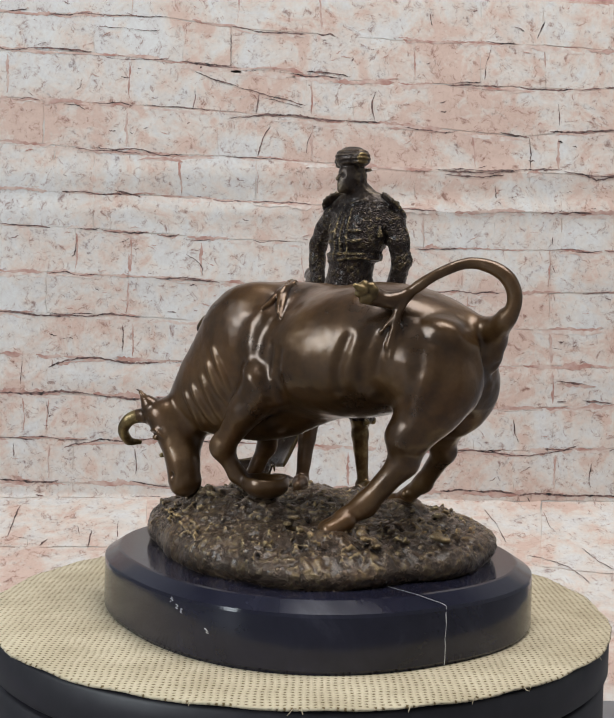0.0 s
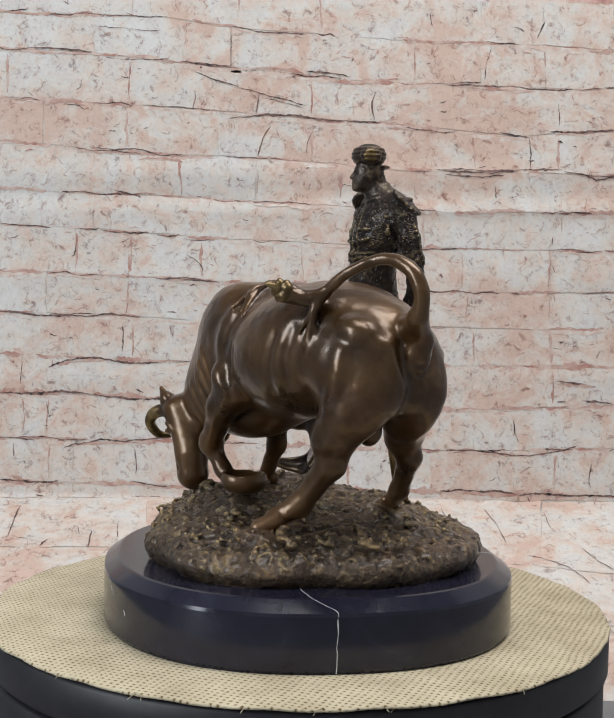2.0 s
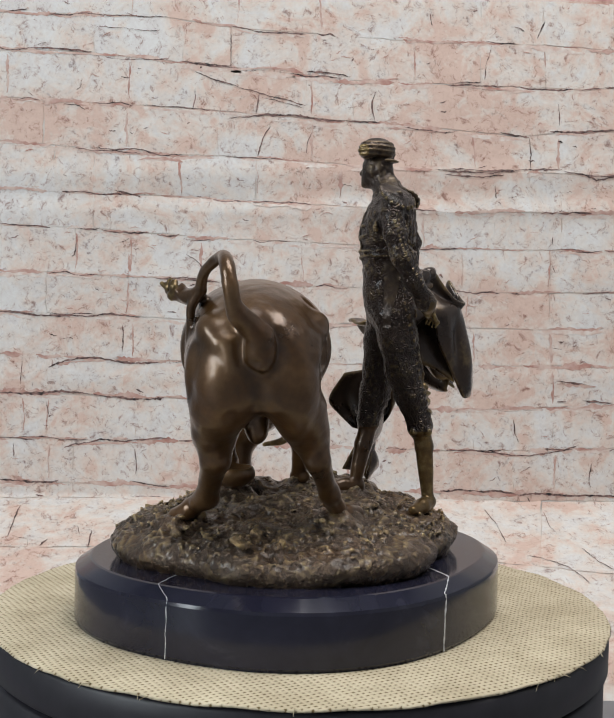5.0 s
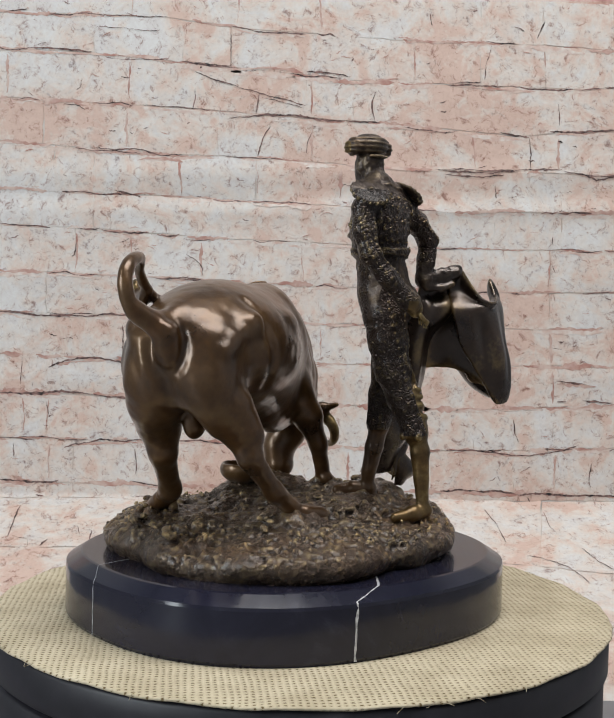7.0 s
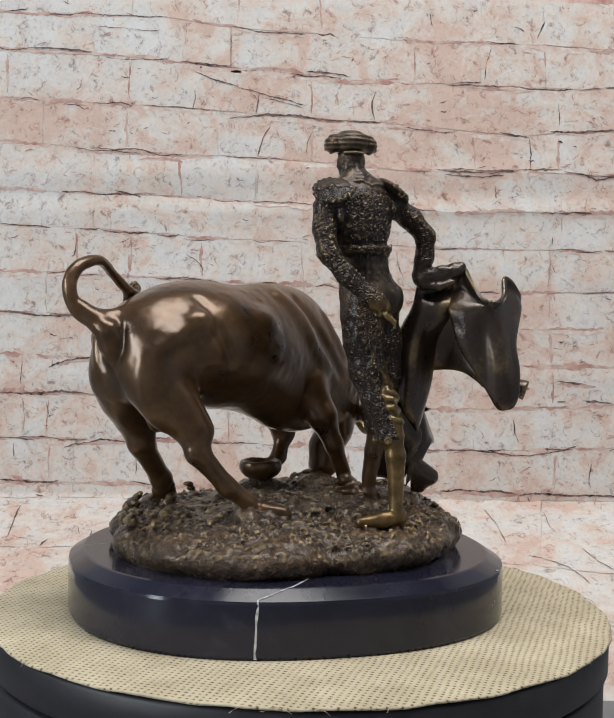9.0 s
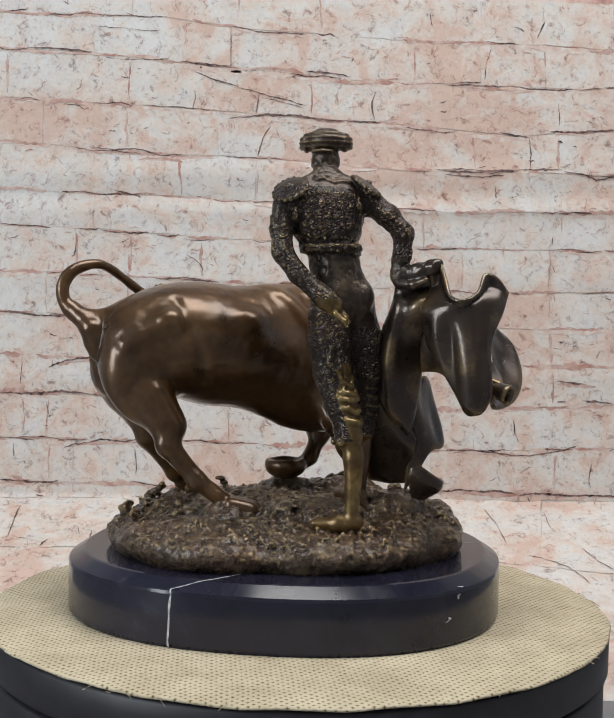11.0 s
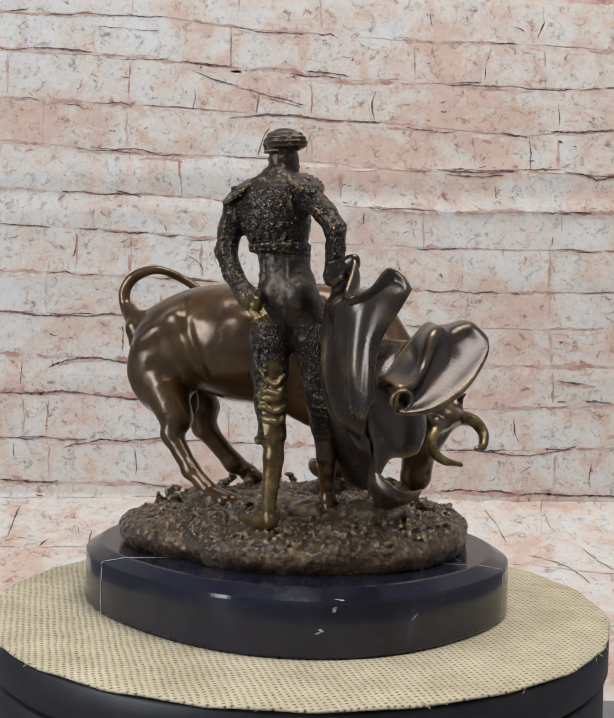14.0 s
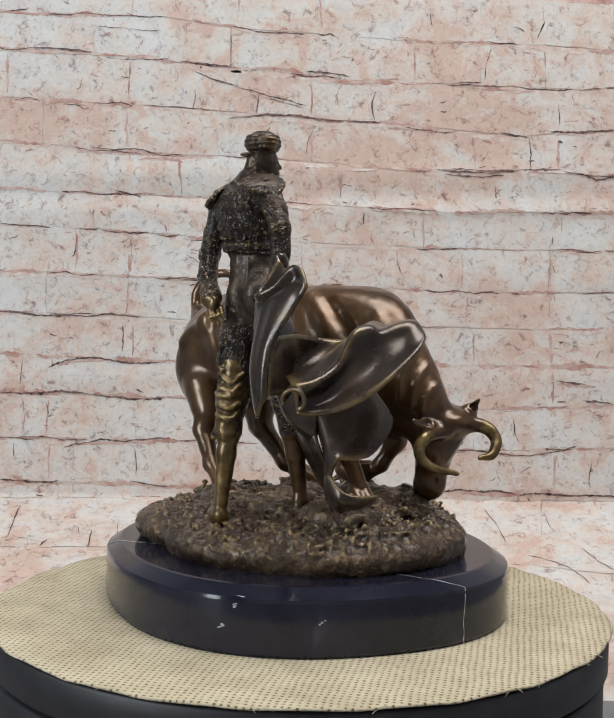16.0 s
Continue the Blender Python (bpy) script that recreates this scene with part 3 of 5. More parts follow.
    for i in range(4):
        o = np.array((0.0022 * (i - 1.5), 0.0010 * (i - 1.5), -0.0010 * i))
        c.chain([np.array((0.0495, 0.0620, 0.1995)) + o, np.array((0.0470, 0.0668, 0.1950)) + o, np.array((0.0446, 0.0672, 0.1912)) + o], [0.0015, 0.0014, 0.0010], 0.0006)
    c.chain([(0.0145, 0.0595, 0.2660), (0.0095, 0.0695, 0.2580), (0.0048, 0.0780, 0.2475), (0.0042, 0.0775, 0.2350), (0.0048, 0.0755, 0.2240)], [0.0076, 0.0070, 0.0062, 0.0057, 0.0055], 0.003)
    c.ball((0.0045, 0.0760, 0.2205), (0.0066, 0.0058, 0.0058), 0.002)
    for i in range(4):
        c.ball((0.0085 - 0.0012 * i, 0.0755 + 0.0032 * i, 0.2190 + 0.0008 * i), (0.0024, 0.0020, 0.0040), 0.0010)
    # the cloth bunched over the fist
    c.chain([(0.0040, 0.0800, 0.2215), (0.0020, 0.0900, 0.2235), (0.0000, 0.0985, 0.2262), (-0.0008, 0.1010, 0.2285)], [0.0060, 0.0052, 0.0046, 0.0030], 0.003)
    c.chain([(0.0075, 0.0780, 0.2160), (0.0068, 0.0880, 0.2150), (0.0050, 0.0960, 0.2180)], [0.0030, 0.0024, 0.0020], 0.002)
    # shoulder pieces draped over the sleeve heads, with a beaded rim and a boss
    for p, d, up in (((0.0553, 0.0292, 0.2712), (0.66, -0.47, -0.58), (0.40, 0.28, 1.0)), ((0.0196, 0.0582, 0.2750), (-0.58, 0.58, -0.58), (-0.10, 0.45, 1.0))):
        f = Vector(d).normalized()
        s = Vector(up).cross(f).normalized()
        u = f.cross(s)
        f, s, u, p = np.array(f), np.array(s), np.array(u), np.array(p)
        p = p + u * 0.0016
        c.ball(p, (0.0114, 0.0130, 0.0028), 0.0006, d, up)
        for j in range(15):
            a = math.pi * (j / 14 - 0.5) * 1.5
            c.ball(p + f * 0.0110 * math.cos(a) + s * 0.0124 * math.sin(a) + u * 0.0004, (0.0011, 0.0011, 0.0016), 0.001)
        c.ball(p + u * 0.0028, (0.0022, 0.0022, 0.0018), 0.001)
    for p in ((0.0605, 0.0368, 0.2600), (0.0291, 0.0626, 0.2678), (0.0470, 0.0180, 0.2560), (0.0100, 0.0430, 0.2600)):
        q = c.stick(p, 0.0006)
        c.chain([q, q + (0, 0, -0.0050)], [0.0011, 0.0021], 0.001)
    # jacket fronts, pockets, collar, hem
    mid = np.array((0.0312, 0.0405, 0.0))
    for sg in (-1, 1):
        c.welt([mid + fr * 0.02 + sd * sg * 0.006 + (0, 0, z) for z in (0.272, 0.262, 0.250, 0.236)], 0.0013, 0.001, 0.0004)
        for z in (0.255, 0.247):
            c.welt([mid + fr * 0.02 + sd * (sg * x) + (0, 0, z) for x in (0.009, 0.013, 0.018)], 0.0015, 0.001, 0.0005)
        c.welt([mid + fr * 0.012 + sd * sg * 0.004 + (0, 0, 0.274), mid + sd * sg * 0.010 + (0, 0, 0.276), mid - fr * 0.012 + (0, 0, 0.277)], 0.0011, 0.001, 0.0003)
    c.welt([mid + fr * 0.02 + (0, 0, z) for z in (0.270, 0.255, 0.240, 0.230)], 0.0011, 0.001, 0.0003)
    for z, r in ((0.2335, 0.0011), (0.2385, 0.0008)):
        ring = [mid + (fr * math.cos(a) + sd * math.sin(a)) * 0.0195 + (0, 0, z) for a in np.linspace(-math.pi, math.pi, 25)]
        c.welt(ring, r, 0.001, 0.0002, steps=2)
    # rows of embroidered rosettes on the back, the sleeves and the trouser side
    for row in range(5):
        for col in range(-3, 4):
            q = c.stick(mid - fr * 0.018 + sd * (0.0058 * col + 0.0029 * (row % 2)) + (0, 0, 0.2435 + 0.0066 * row), 0.0)
            for j in range(5):
                a = j * 1.2566
                c.ball(q + sd * 0.0016 * math.cos(a) + (0, 0, 0.0016 * math.sin(a)), (0.0008, 0.0008, 0.0008), 0.0006)
    for line in ([(0.0680, 0.0200, 0.2560), (0.0720, 0.0250, 0.2400), (0.0710, 0.0300, 0.2310), (0.0640, 0.0450, 0.2160)],
                 [(0.0640, 0.0310, 0.2560), (0.0680, 0.0330, 0.2400), (0.0650, 0.0390, 0.2280), (0.0580, 0.0500, 0.2180)],
                 [(0.0170, 0.0680, 0.2620), (0.0120, 0.0780, 0.2540), (0.0080, 0.0860, 0.2450), (0.0090, 0.0840, 0.2300)],
                 [(0.0480, 0.0400, 0.2200), (0.0500, 0.0460, 0.1950), (0.0490, 0.0520, 0.1700), (0.0480, 0.0600, 0.1450)],
                 [(0.0440, 0.0550, 0.2000), (0.0440, 0.0590, 0.1800), (0.0440, 0.0630, 0.1600), (0.0440, 0.0690, 0.1400)]):
        for q in spline(line, 5):
            q = c.stick(q, -0.0002)
            c.ball(q, (0.0012, 0.0012, 0.0014), 0.0010)
            c.ball(c.stick(q + np.array((0, 0.0024, 0.0012)), -0.0002), (0.0008, 0.0008, 0.0008), 0.0008)
    # trouser seams and knee folds
    for x in (-0.0055, 0.0055):
        c.welt([np.array((0.0270, 0.0440, 0.0)) - fr * 0.018 + sd * x * 2 + (0, 0, z) for z in (0.231, 0.222, 0.214)], 0.0007, 0.001, 0.0002)
    for z in (0.158, 0.151, 0.145, 0.139, 0.133):
        c.welt([(0.026, 0.070, z + 0.001), (0.036, 0.075, z - 0.002), (0.049, 0.066, z)], 0.0018, 0.0016, 0.0003)
        c.welt([(-0.006, 0.056, z), (0.000, 0.062, z - 0.002), (0.012, 0.058, z)], 0.0011, 0.0015, 0.0002)
    c.welt([(0.046, 0.056, 0.176), (0.050, 0.058, 0.168), (0.047, 0.064, 0.158)], 0.0020, 0.0015, 0.0003)
    # hair and cloth relief
    c.relief((0.0290, 0.018, 0.2800), (0.048, 0.048, 0.2985), 0.0006, 0.0018, 30)
    c.relief((-0.02, 0.0, 0.222), (0.085, 0.1, 0.274), 0.00050, 0.0024, 31)
    c.relief((0.0, 0.0, 0.118), (0.085, 0.1, 0.200), 0.00045, 0.0028, 32)
    c.relief((0.0, 0.030, 0.190), (0.055, 0.085, 0.232), 0.0006, 0.0060, 33)
    c.relief((-0.02, 0.0, 0.060), (0.085, 0.1, 0.120), 0.00030, 0.0060, 34)
    return c.skin()


def mound_clay():
    c = Clay((-0.14, -0.16, 0.030), (0.15, 0.13, 0.095), 0.0012)
    gx, gy, gz = np.meshgrid(*[c.lo[i] + c.h * np.arange(c.n[i]) for i in range(3)], indexing="ij", sparse=True)
    x, y = gx - 0.0055, gy + 0.0156
    cs, sn = math.cos(radians(34.4)), math.sin(radians(34.4))
    u, v = (cs * x + sn * y) / 0.1028, (-sn * x + cs * y) / 0.1168
    rr = (np.abs(u) ** 2.3 + np.abs(v) ** 2.3) ** (1 / 2.3)
    top = 0.0590 + 0.0160 * np.clip(1 - rr * rr, 0, 1) + 0.005 * np.clip(-x * 0.6 / 0.1 + y * 0.3 / 0.1, -1, 1)
    wave = 0.003 * np.sin(3 * np.arctan2(y, x) + 1.0) + 0.002 * np.sin(7 * np.arctan2(y, x))
    bulge = 0.004 * np.clip(1 - ((gz - 0.050) / 0.009) ** 2, -1, 1)
    side = (rr - 1.0) * 0.11 - wave - bulge + 0.002
    up = gz - top
    k = 0.009
    d = np.maximum(side, up)
    hh = np.maximum(k - np.abs(side - up), 0) / k
    d = d + hh * hh * k * 0.25
    rough = np.clip((gz - 0.046) / 0.012, 0.30, 1)
    d = d + 0.0046 * lumps(0, c.n, c.h, 0.022, 3) + rough * (0.0016 * lumps(0, c.n, c.h, 0.009, 4) + 0.0010 * lumps(0, c.n, c.h, 0.0042, 5) + 0.0019 * lumps(0, c.n, c.h, 0.0025, 6))
    c.d = d.astype(np.float32)
    # rising ground under the bowl, the muzzle and the feet
    for p, r in (((-0.0265, -0.0430, 0.0700), (0.017, 0.017, 0.0085)), ((-0.060, -0.010, 0.0700), (0.022, 0.016, 0.0085)), ((0.064, -0.014, 0.0680), (0.016, 0.014, 0.0060)), ((0.0130, -0.1035, 0.0635), (0.013, 0.012, 0.0070)),
                 ((-0.038, 0.018, 0.0700), (0.016, 0.014, 0.0070)), ((-0.030, 0.052, 0.0700), (0.024, 0.020, 0.0090)), ((0.004, 0.034, 0.0690), (0.016, 0.018, 0.0060))):
        c.ball(p, r, 0.006)
    c.relief((-0.10, -0.08, 0.066), (0.09, 0.09, 0.085), 0.0022, 0.006, 9)
    # clods and stones
    rng = np.random.RandomState(8)
    spots = [(-0.010, -0.089, 0.0015), (-0.004, -0.108, 0.001), (0.038, -0.109, 0.0), (0.061, -0.110, 0.0), (0.080, -0.096, 0.0), (0.044, 0.024, 0.001), (0.047, 0.018, 0.0),
             (0.099, -0.071, 0.0), (0.030, -0.112, 0.001), (0.086, -0.036, 0.003), (-0.045, 0.045, 0.001), (-0.072, 0.030, 0.001), (-0.062, -0.020, 0.002)]
    for x0, y0, hz in spots:
        for _ in range(3):
            p = (x0 + rng.uniform(-0.004, 0.004), y0 + rng.uniform(-0.004, 0.004), 0.072)
            q = c.stick(c.stick(p), 0.0006 + hz)
            c.ball(q, rng.uniform(0.0020, 0.0042, 3) * (1.2, 1, 0.6), 0.0015, (*rng.uniform(-1, 1, 2), 0.1))
    for hx, hy in ((0.022, -0.096), (0.064, -0.012), (-0.040, 0.019), (-0.030, -0.043), (-0.075, -0.018), (-0.004, 0.041)):
        for _ in range(6):
            a = rng.uniform(0, 6.28)
            p = c.stick((hx + 0.007 * math.cos(a), hy + 0.007 * math.sin(a), 0.073), -0.0004)
            c.ball(p, rng.uniform(0.0018, 0.0036, 3), 0.0015, (*rng.uniform(-1, 1, 2), 0.3))
    # tufts of grass, as short curved ridges
    for _ in range(420):
        a, r = rng.uniform(0, 6.28), rng.uniform(0.45, 1.0) ** 0.5
        px, py = 0.0055 + 0.112 * r * math.cos(a), -0.0156 + 0.112 * r * math.sin(a)
        p = c.stick((px, py, 0.066))
        if p[2] < 0.052:
            continue
        b = rng.uniform(0, 6.28)
        e = np.array((math.cos(b), math.sin(b), 0)) * rng.uniform(0.002, 0.005)
        q = c.stick(p + e, 0.0004)
        c.chain([p, (p + q) / 2 + (0, 0, 0.0008), q], [0.0005, 0.0009, 0.0004], 0.0008)
    gz2 = c.lo[2] + c.h * np.arange(c.n[2])
    c.d = np.maximum(c.d, (0.0385 - gz2)[None, None, :]).astype(np.float32)
    return c.skin()


def sheet(curves, thick=0.0022, steps=8):
    """A thick cloth-like sheet through a few control curves, thinner and rounded at its rim."""
    rows = np.array([spline(cv, steps) for cv in curves])
    grid = np.array([spline(rows[:, j], steps) for j in range(rows.shape[1])])
    m, n = grid.shape[:2]
    du, dv = np.gradient(grid, axis=0), np.gradient(grid, axis=1)
    nm = np.cross(du, dv)
    nm /= np.linalg.norm(nm, axis=2, keepdims=True) + 1e-12
    half = np.full((m, n, 1), thick / 2)
    half[[0, -1]] = half[:, [0, -1]] = thick * 0.22
    v = np.concatenate([(grid + nm * half).reshape(-1, 3), (grid - nm * half).reshape(-1, 3)])
    f = []
    q = m * n
    for i in range(m - 1):
        for j in range(n - 1):
            a = i * n + j
            f.append((a, a + n, a + n + 1, a + 1))
            f.append((q + a, q + a + 1, q + a + n + 1, q + a + n))
    rim = [j for j in range(n)] + [i * n + n - 1 for i in range(1, m)] + [(m - 1) * n + j for j in range(n - 2, -1, -1)] + [i * n for i in range(m - 2, 0, -1)]
    for i, a in enumerate(rim):
        b = rim[(i + 1) % len(rim)]
        f.append((a, b, q + b, q + a))
    return v, np.array(f)


def cape():
    # each curve runs from the top edge down, over a hollow and a ridge
    def fall(rows, over):
        return sheet([[p, (p + q) / 2 + np.array((-0.0075, -0.001, 0.000)) * w, q, r, t, e]
                      for w, (p, q, r, t, e) in zip(over, [[np.array(x) for x in row] for row in rows])], 0.0028, 5)
    # the gathered panel that hangs from the fist
    panel = fall([
        [(0.0070, 0.0745, 0.2215), (0.0045, 0.0702, 0.2014), (0.0035, 0.0615, 0.1837), (0.0050, 0.0605, 0.1620), (0.0061, 0.0618, 0.1438)],
        [(0.0080, 0.0800, 0.2235), (0.0090, 0.0770, 0.2000), (0.0090, 0.0730, 0.1800), (0.0085, 0.0710, 0.1570), (0.0010, 0.0670, 0.1310)],
        [(0.0045, 0.0865, 0.2250), (0.0080, 0.0835, 0.1990), (0.0020, 0.0775, 0.1780), (-0.0020, 0.0755, 0.1510), (-0.0090, 0.0710, 0.1230)],
        [(0.0010, 0.0935, 0.2255), (0.0075, 0.0910, 0.2005), (-0.0050, 0.0820, 0.1800), (-0.0110, 0.0800, 0.1530), (-0.0181, 0.0704, 0.1177)],
        [(-0.0020, 0.1000, 0.2250), (0.0030, 0.0970, 0.2000), (-0.0090, 0.0860, 0.1830), (-0.0150, 0.0800, 0.1600), (-0.0200, 0.0715, 0.1380)]], (0.2, 0.7, 1, 1, 0.7))
    # the front fall: a rolled lip, a deep dip and a rounded lobe, narrowing to a point
    upper = fall([
        [(0.0030, 0.0965, 0.2230), (0.0085, 0.0950, 0.2005), (0.0085, 0.0970, 0.1930), (0.0090, 0.0990, 0.1860), (0.0088, 0.1000, 0.1805)],
        [(0.0000, 0.1030, 0.2285), (0.0092, 0.1010, 0.2010), (0.0100, 0.1030, 0.1900), (0.0102, 0.1040, 0.1810), (0.0080, 0.1045, 0.1720)],
        [(0.0030, 0.1085, 0.2200), (0.0098, 0.1080, 0.2010), (0.0112, 0.1090, 0.1870), (0.0100, 0.1105, 0.1740), (0.0070, 0.1115, 0.1620)],
        [(0.0085, 0.1160, 0.2090), (0.0092, 0.1160, 0.2005), (0.0066, 0.1165, 0.1850), (0.0066, 0.1190, 0.1680), (0.0060, 0.1200, 0.1490)],
        [(0.0075, 0.1255, 0.2065), (0.0055, 0.1220, 0.2000), (0.0070, 0.1230, 0.1850), (0.0085, 0.1265, 0.1640), (0.0052, 0.1270, 0.1380)],
        [(-0.0030, 0.1285, 0.2115), (0.0000, 0.1265, 0.2020), (0.0045, 0.1285, 0.1860), (0.0070, 0.1320, 0.1640), (0.0040, 0.1325, 0.1370)],
        [(-0.0124, 0.1270, 0.2225), (-0.0080, 0.1300, 0.2060), (-0.0005, 0.1320, 0.1850), (0.0025, 0.1355, 0.1640), (0.0020, 0.1370, 0.1390)],
        [(-0.0200, 0.1315, 0.2205), (-0.0145, 0.1355, 0.2040), (-0.0030, 0.1350, 0.1820), (-0.0005, 0.1385, 0.1640), (-0.0005, 0.1393, 0.1450)],
        [(-0.0245, 0.1370, 0.2110), (-0.0175, 0.1375, 0.1990), (-0.0065, 0.1360, 0.1800), (-0.0030, 0.1385, 0.1630), (-0.0035, 0.1385, 0.1490)]],
        (1, 1, 0.8, 0.3, 0.1, 0.6, 0.8, 0.4, 0))
    # the flared wing: inner edge, rubbed ridge, bowl, lower rim
    wing = sheet([
        [(-0.0100, 0.1240, 0.1600), (-0.0160, 0.1350, 0.1565), (-0.0175, 0.1370, 0.1540), (-0.0175, 0.1335, 0.1490), (-0.0180, 0.1310, 0.1430), (-0.0185, 0.1320, 0.1400)],
        [(-0.0200, 0.1120, 0.1650), (-0.0270, 0.1240, 0.1600), (-0.0290, 0.1300, 0.1580), (-0.0285, 0.1255, 0.1510), (-0.0265, 0.1270, 0.1440), (-0.0245, 0.1325, 0.1397)],
        [(-0.0320, 0.0980, 0.1750), (-0.0370, 0.1100, 0.1690), (-0.0394, 0.1180, 0.1675), (-0.0400, 0.1165, 0.1600), (-0.0390, 0.1210, 0.1490), (-0.0370, 0.1320, 0.1410)],
        [(-0.0440, 0.0880, 0.1850), (-0.0445, 0.1000, 0.1830), (-0.0464, 0.1110, 0.1845), (-0.0500, 0.1095, 0.1730), (-0.0500, 0.1160, 0.1580), (-0.0485, 0.1310, 0.1450)],
        [(-0.0530, 0.0820, 0.1915), (-0.0530, 0.0930, 0.1895), (-0.0540, 0.1040, 0.1885), (-0.0580, 0.1040, 0.1780), (-0.0600, 0.1110, 0.1650), (-0.0590, 0.1280, 0.1515)],
        [(-0.0600, 0.0790, 0.1900), (-0.0600, 0.0890, 0.1880), (-0.0605, 0.1000, 0.1860), (-0.0650, 0.1020, 0.1800), (-0.0680, 0.1090, 0.1700), (-0.0680, 0.1235, 0.1590)],
        [(-0.0670, 0.0790, 0.1900), (-0.0670, 0.0880, 0.1900), (-0.0685, 0.0970, 0.1890), (-0.0730, 0.0990, 0.1830), (-0.0760, 0.1050, 0.1760), (-0.0765, 0.1165, 0.1675)],
        [(-0.0740, 0.0800, 0.1920), (-0.0745, 0.0860, 0.1925), (-0.0760, 0.0935, 0.1915), (-0.0795, 0.0970, 0.1870), (-0.0825, 0.1020, 0.1810), (-0.0835, 0.1085, 0.1760)],
        [(-0.0800, 0.0820, 0.1915), (-0.0805, 0.0855, 0.1920), (-0.0815, 0.0890, 0.1910), (-0.0835, 0.0920, 0.1885), (-0.0855, 0.0955, 0.1860), (-0.0865, 0.0990, 0.1830)]], 0.0028, 5)
    # the cloth between the fall and the wing
    inner = sheet([
        [(-0.0060, 0.1350, 0.1830), (-0.0030, 0.1370, 0.1650), (-0.0030, 0.1360, 0.1500)],
        [(-0.0140, 0.1130, 0.1840), (-0.0090, 0.1130, 0.1650), (-0.0080, 0.1180, 0.1500)],
        [(-0.0260, 0.0980, 0.1820), (-0.0170, 0.1060, 0.1680), (-0.0130, 0.1150, 0.1520)],
        [(-0.0390, 0.0900, 0.1810), (-0.0270, 0.1040, 0.1690), (-0.0190, 0.1240, 0.1520)]], 0.0024, 6)
    # a trumpet-shaped curl at the lower corner
    ax = np.array((-0.05, 0.90, -0.30))
    ax /= np.linalg.norm(ax)
    e1 = np.cross(ax, (0, 0, 1.0))
    e1 /= np.linalg.norm(e1)
    e2 = np.cross(e1, ax)
    curl = sheet([[np.array((-0.0185, 0.1425, 0.1480)) - ax * back + (e1 * math.cos(a) + e2 * math.sin(a)) * r for back, r in ((0.022, 0.0034), (0.012, 0.0044), (0.005, 0.0054), (0.0, 0.0064))]
                  for a in np.linspace(-0.4, 4.3, 13)], 0.0024, 3)
    # the lower ruffle that turns back to the ground
    ruffle = sheet([
        [(0.0040, 0.0600, 0.1450), (0.0000, 0.0520, 0.1250), (-0.0080, 0.0440, 0.1050), (-0.0169, 0.0391, 0.0869)],
        [(-0.0040, 0.0660, 0.1340), (-0.0070, 0.0600, 0.1180), (-0.0120, 0.0510, 0.1020), (-0.0190, 0.0460, 0.0860)],
        [(-0.0130, 0.0700, 0.1240), (-0.0160, 0.0690, 0.1120), (-0.0195, 0.0610, 0.0990), (-0.0230, 0.0530, 0.0850)],
        [(-0.0181, 0.0710, 0.1250), (-0.0215, 0.0735, 0.1150), (-0.0250, 0.0690, 0.1030), (-0.0270, 0.0620, 0.0860)]], 0.0026, 6)
    # the skirt under the wing, cut away in a crescent over its upturned foot
    skirt = sheet([
        [(-0.0110, 0.0720, 0.1540), (-0.0150, 0.0690, 0.1350), (-0.0225, 0.0660, 0.1120), (-0.0240, 0.0630, 0.0800)],
        [(-0.0170, 0.0740, 0.1530), (-0.0215, 0.0725, 0.1370), (-0.0255, 0.0740, 0.1160), (-0.0276, 0.0706, 0.0930)],
        [(-0.0250, 0.0720, 0.1550), (-0.0310, 0.0700, 0.1380), (-0.0340, 0.0750, 0.1190), (-0.0330, 0.0770, 0.1070)],
        [(-0.0330, 0.0710, 0.1570), (-0.0420, 0.0670, 0.1400), (-0.0440, 0.0710, 0.1220), (-0.0430, 0.0780, 0.1085)],
        [(-0.0420, 0.0670, 0.1550), (-0.0540, 0.0640, 0.1390), (-0.0540, 0.0700, 0.1230), (-0.0505, 0.0755, 0.1100)],
        [(-0.0500, 0.0600, 0.1530), (-0.0630, 0.0550, 0.1330), (-0.0605, 0.0630, 0.1210), (-0.0530, 0.0700, 0.1120)]], 0.0026, 6)
    # the cloth behind the front fall, up to the arch under it
    web = sheet([
        [(0.0000, 0.0960, 0.2020), (-0.0070, 0.0850, 0.1840), (-0.0130, 0.0800, 0.1600)],
        [(-0.0040, 0.1040, 0.2010), (-0.0090, 0.0950, 0.1830), (-0.0120, 0.0920, 0.1610)],
        [(-0.0050, 0.1130, 0.1990), (-0.0060, 0.1080, 0.1800), (-0.0050, 0.1050, 0.1590)],
        [(-0.0040, 0.1240, 0.1960), (-0.0010, 0.1220, 0.1760), (0.0020, 0.1220, 0.1480)]], 0.0024, 6)
    foot = sheet([
        [(-0.0265, 0.0680, 0.1040), (-0.0240, 0.0660, 0.0920), (-0.0280, 0.0660, 0.0760)],
        [(-0.0285, 0.0730, 0.0980), (-0.0275, 0.0745, 0.0880), (-0.0340, 0.0720, 0.0750)],
        [(-0.0370, 0.0810, 0.0900), (-0.0370, 0.0810, 0.0830), (-0.0410, 0.0720, 0.0770)],
        [(-0.0470, 0.0785, 0.0870), (-0.0470, 0.0755, 0.0820), (-0.0480, 0.0690, 0.0790)],
        [(-0.0574, 0.0695, 0.0870), (-0.0560, 0.0680, 0.0840), (-0.0540, 0.0650, 0.0820)]], 0.0026, 6)
    return [panel, upper, web, wing, inner, curl, ruffle, skirt, foot]


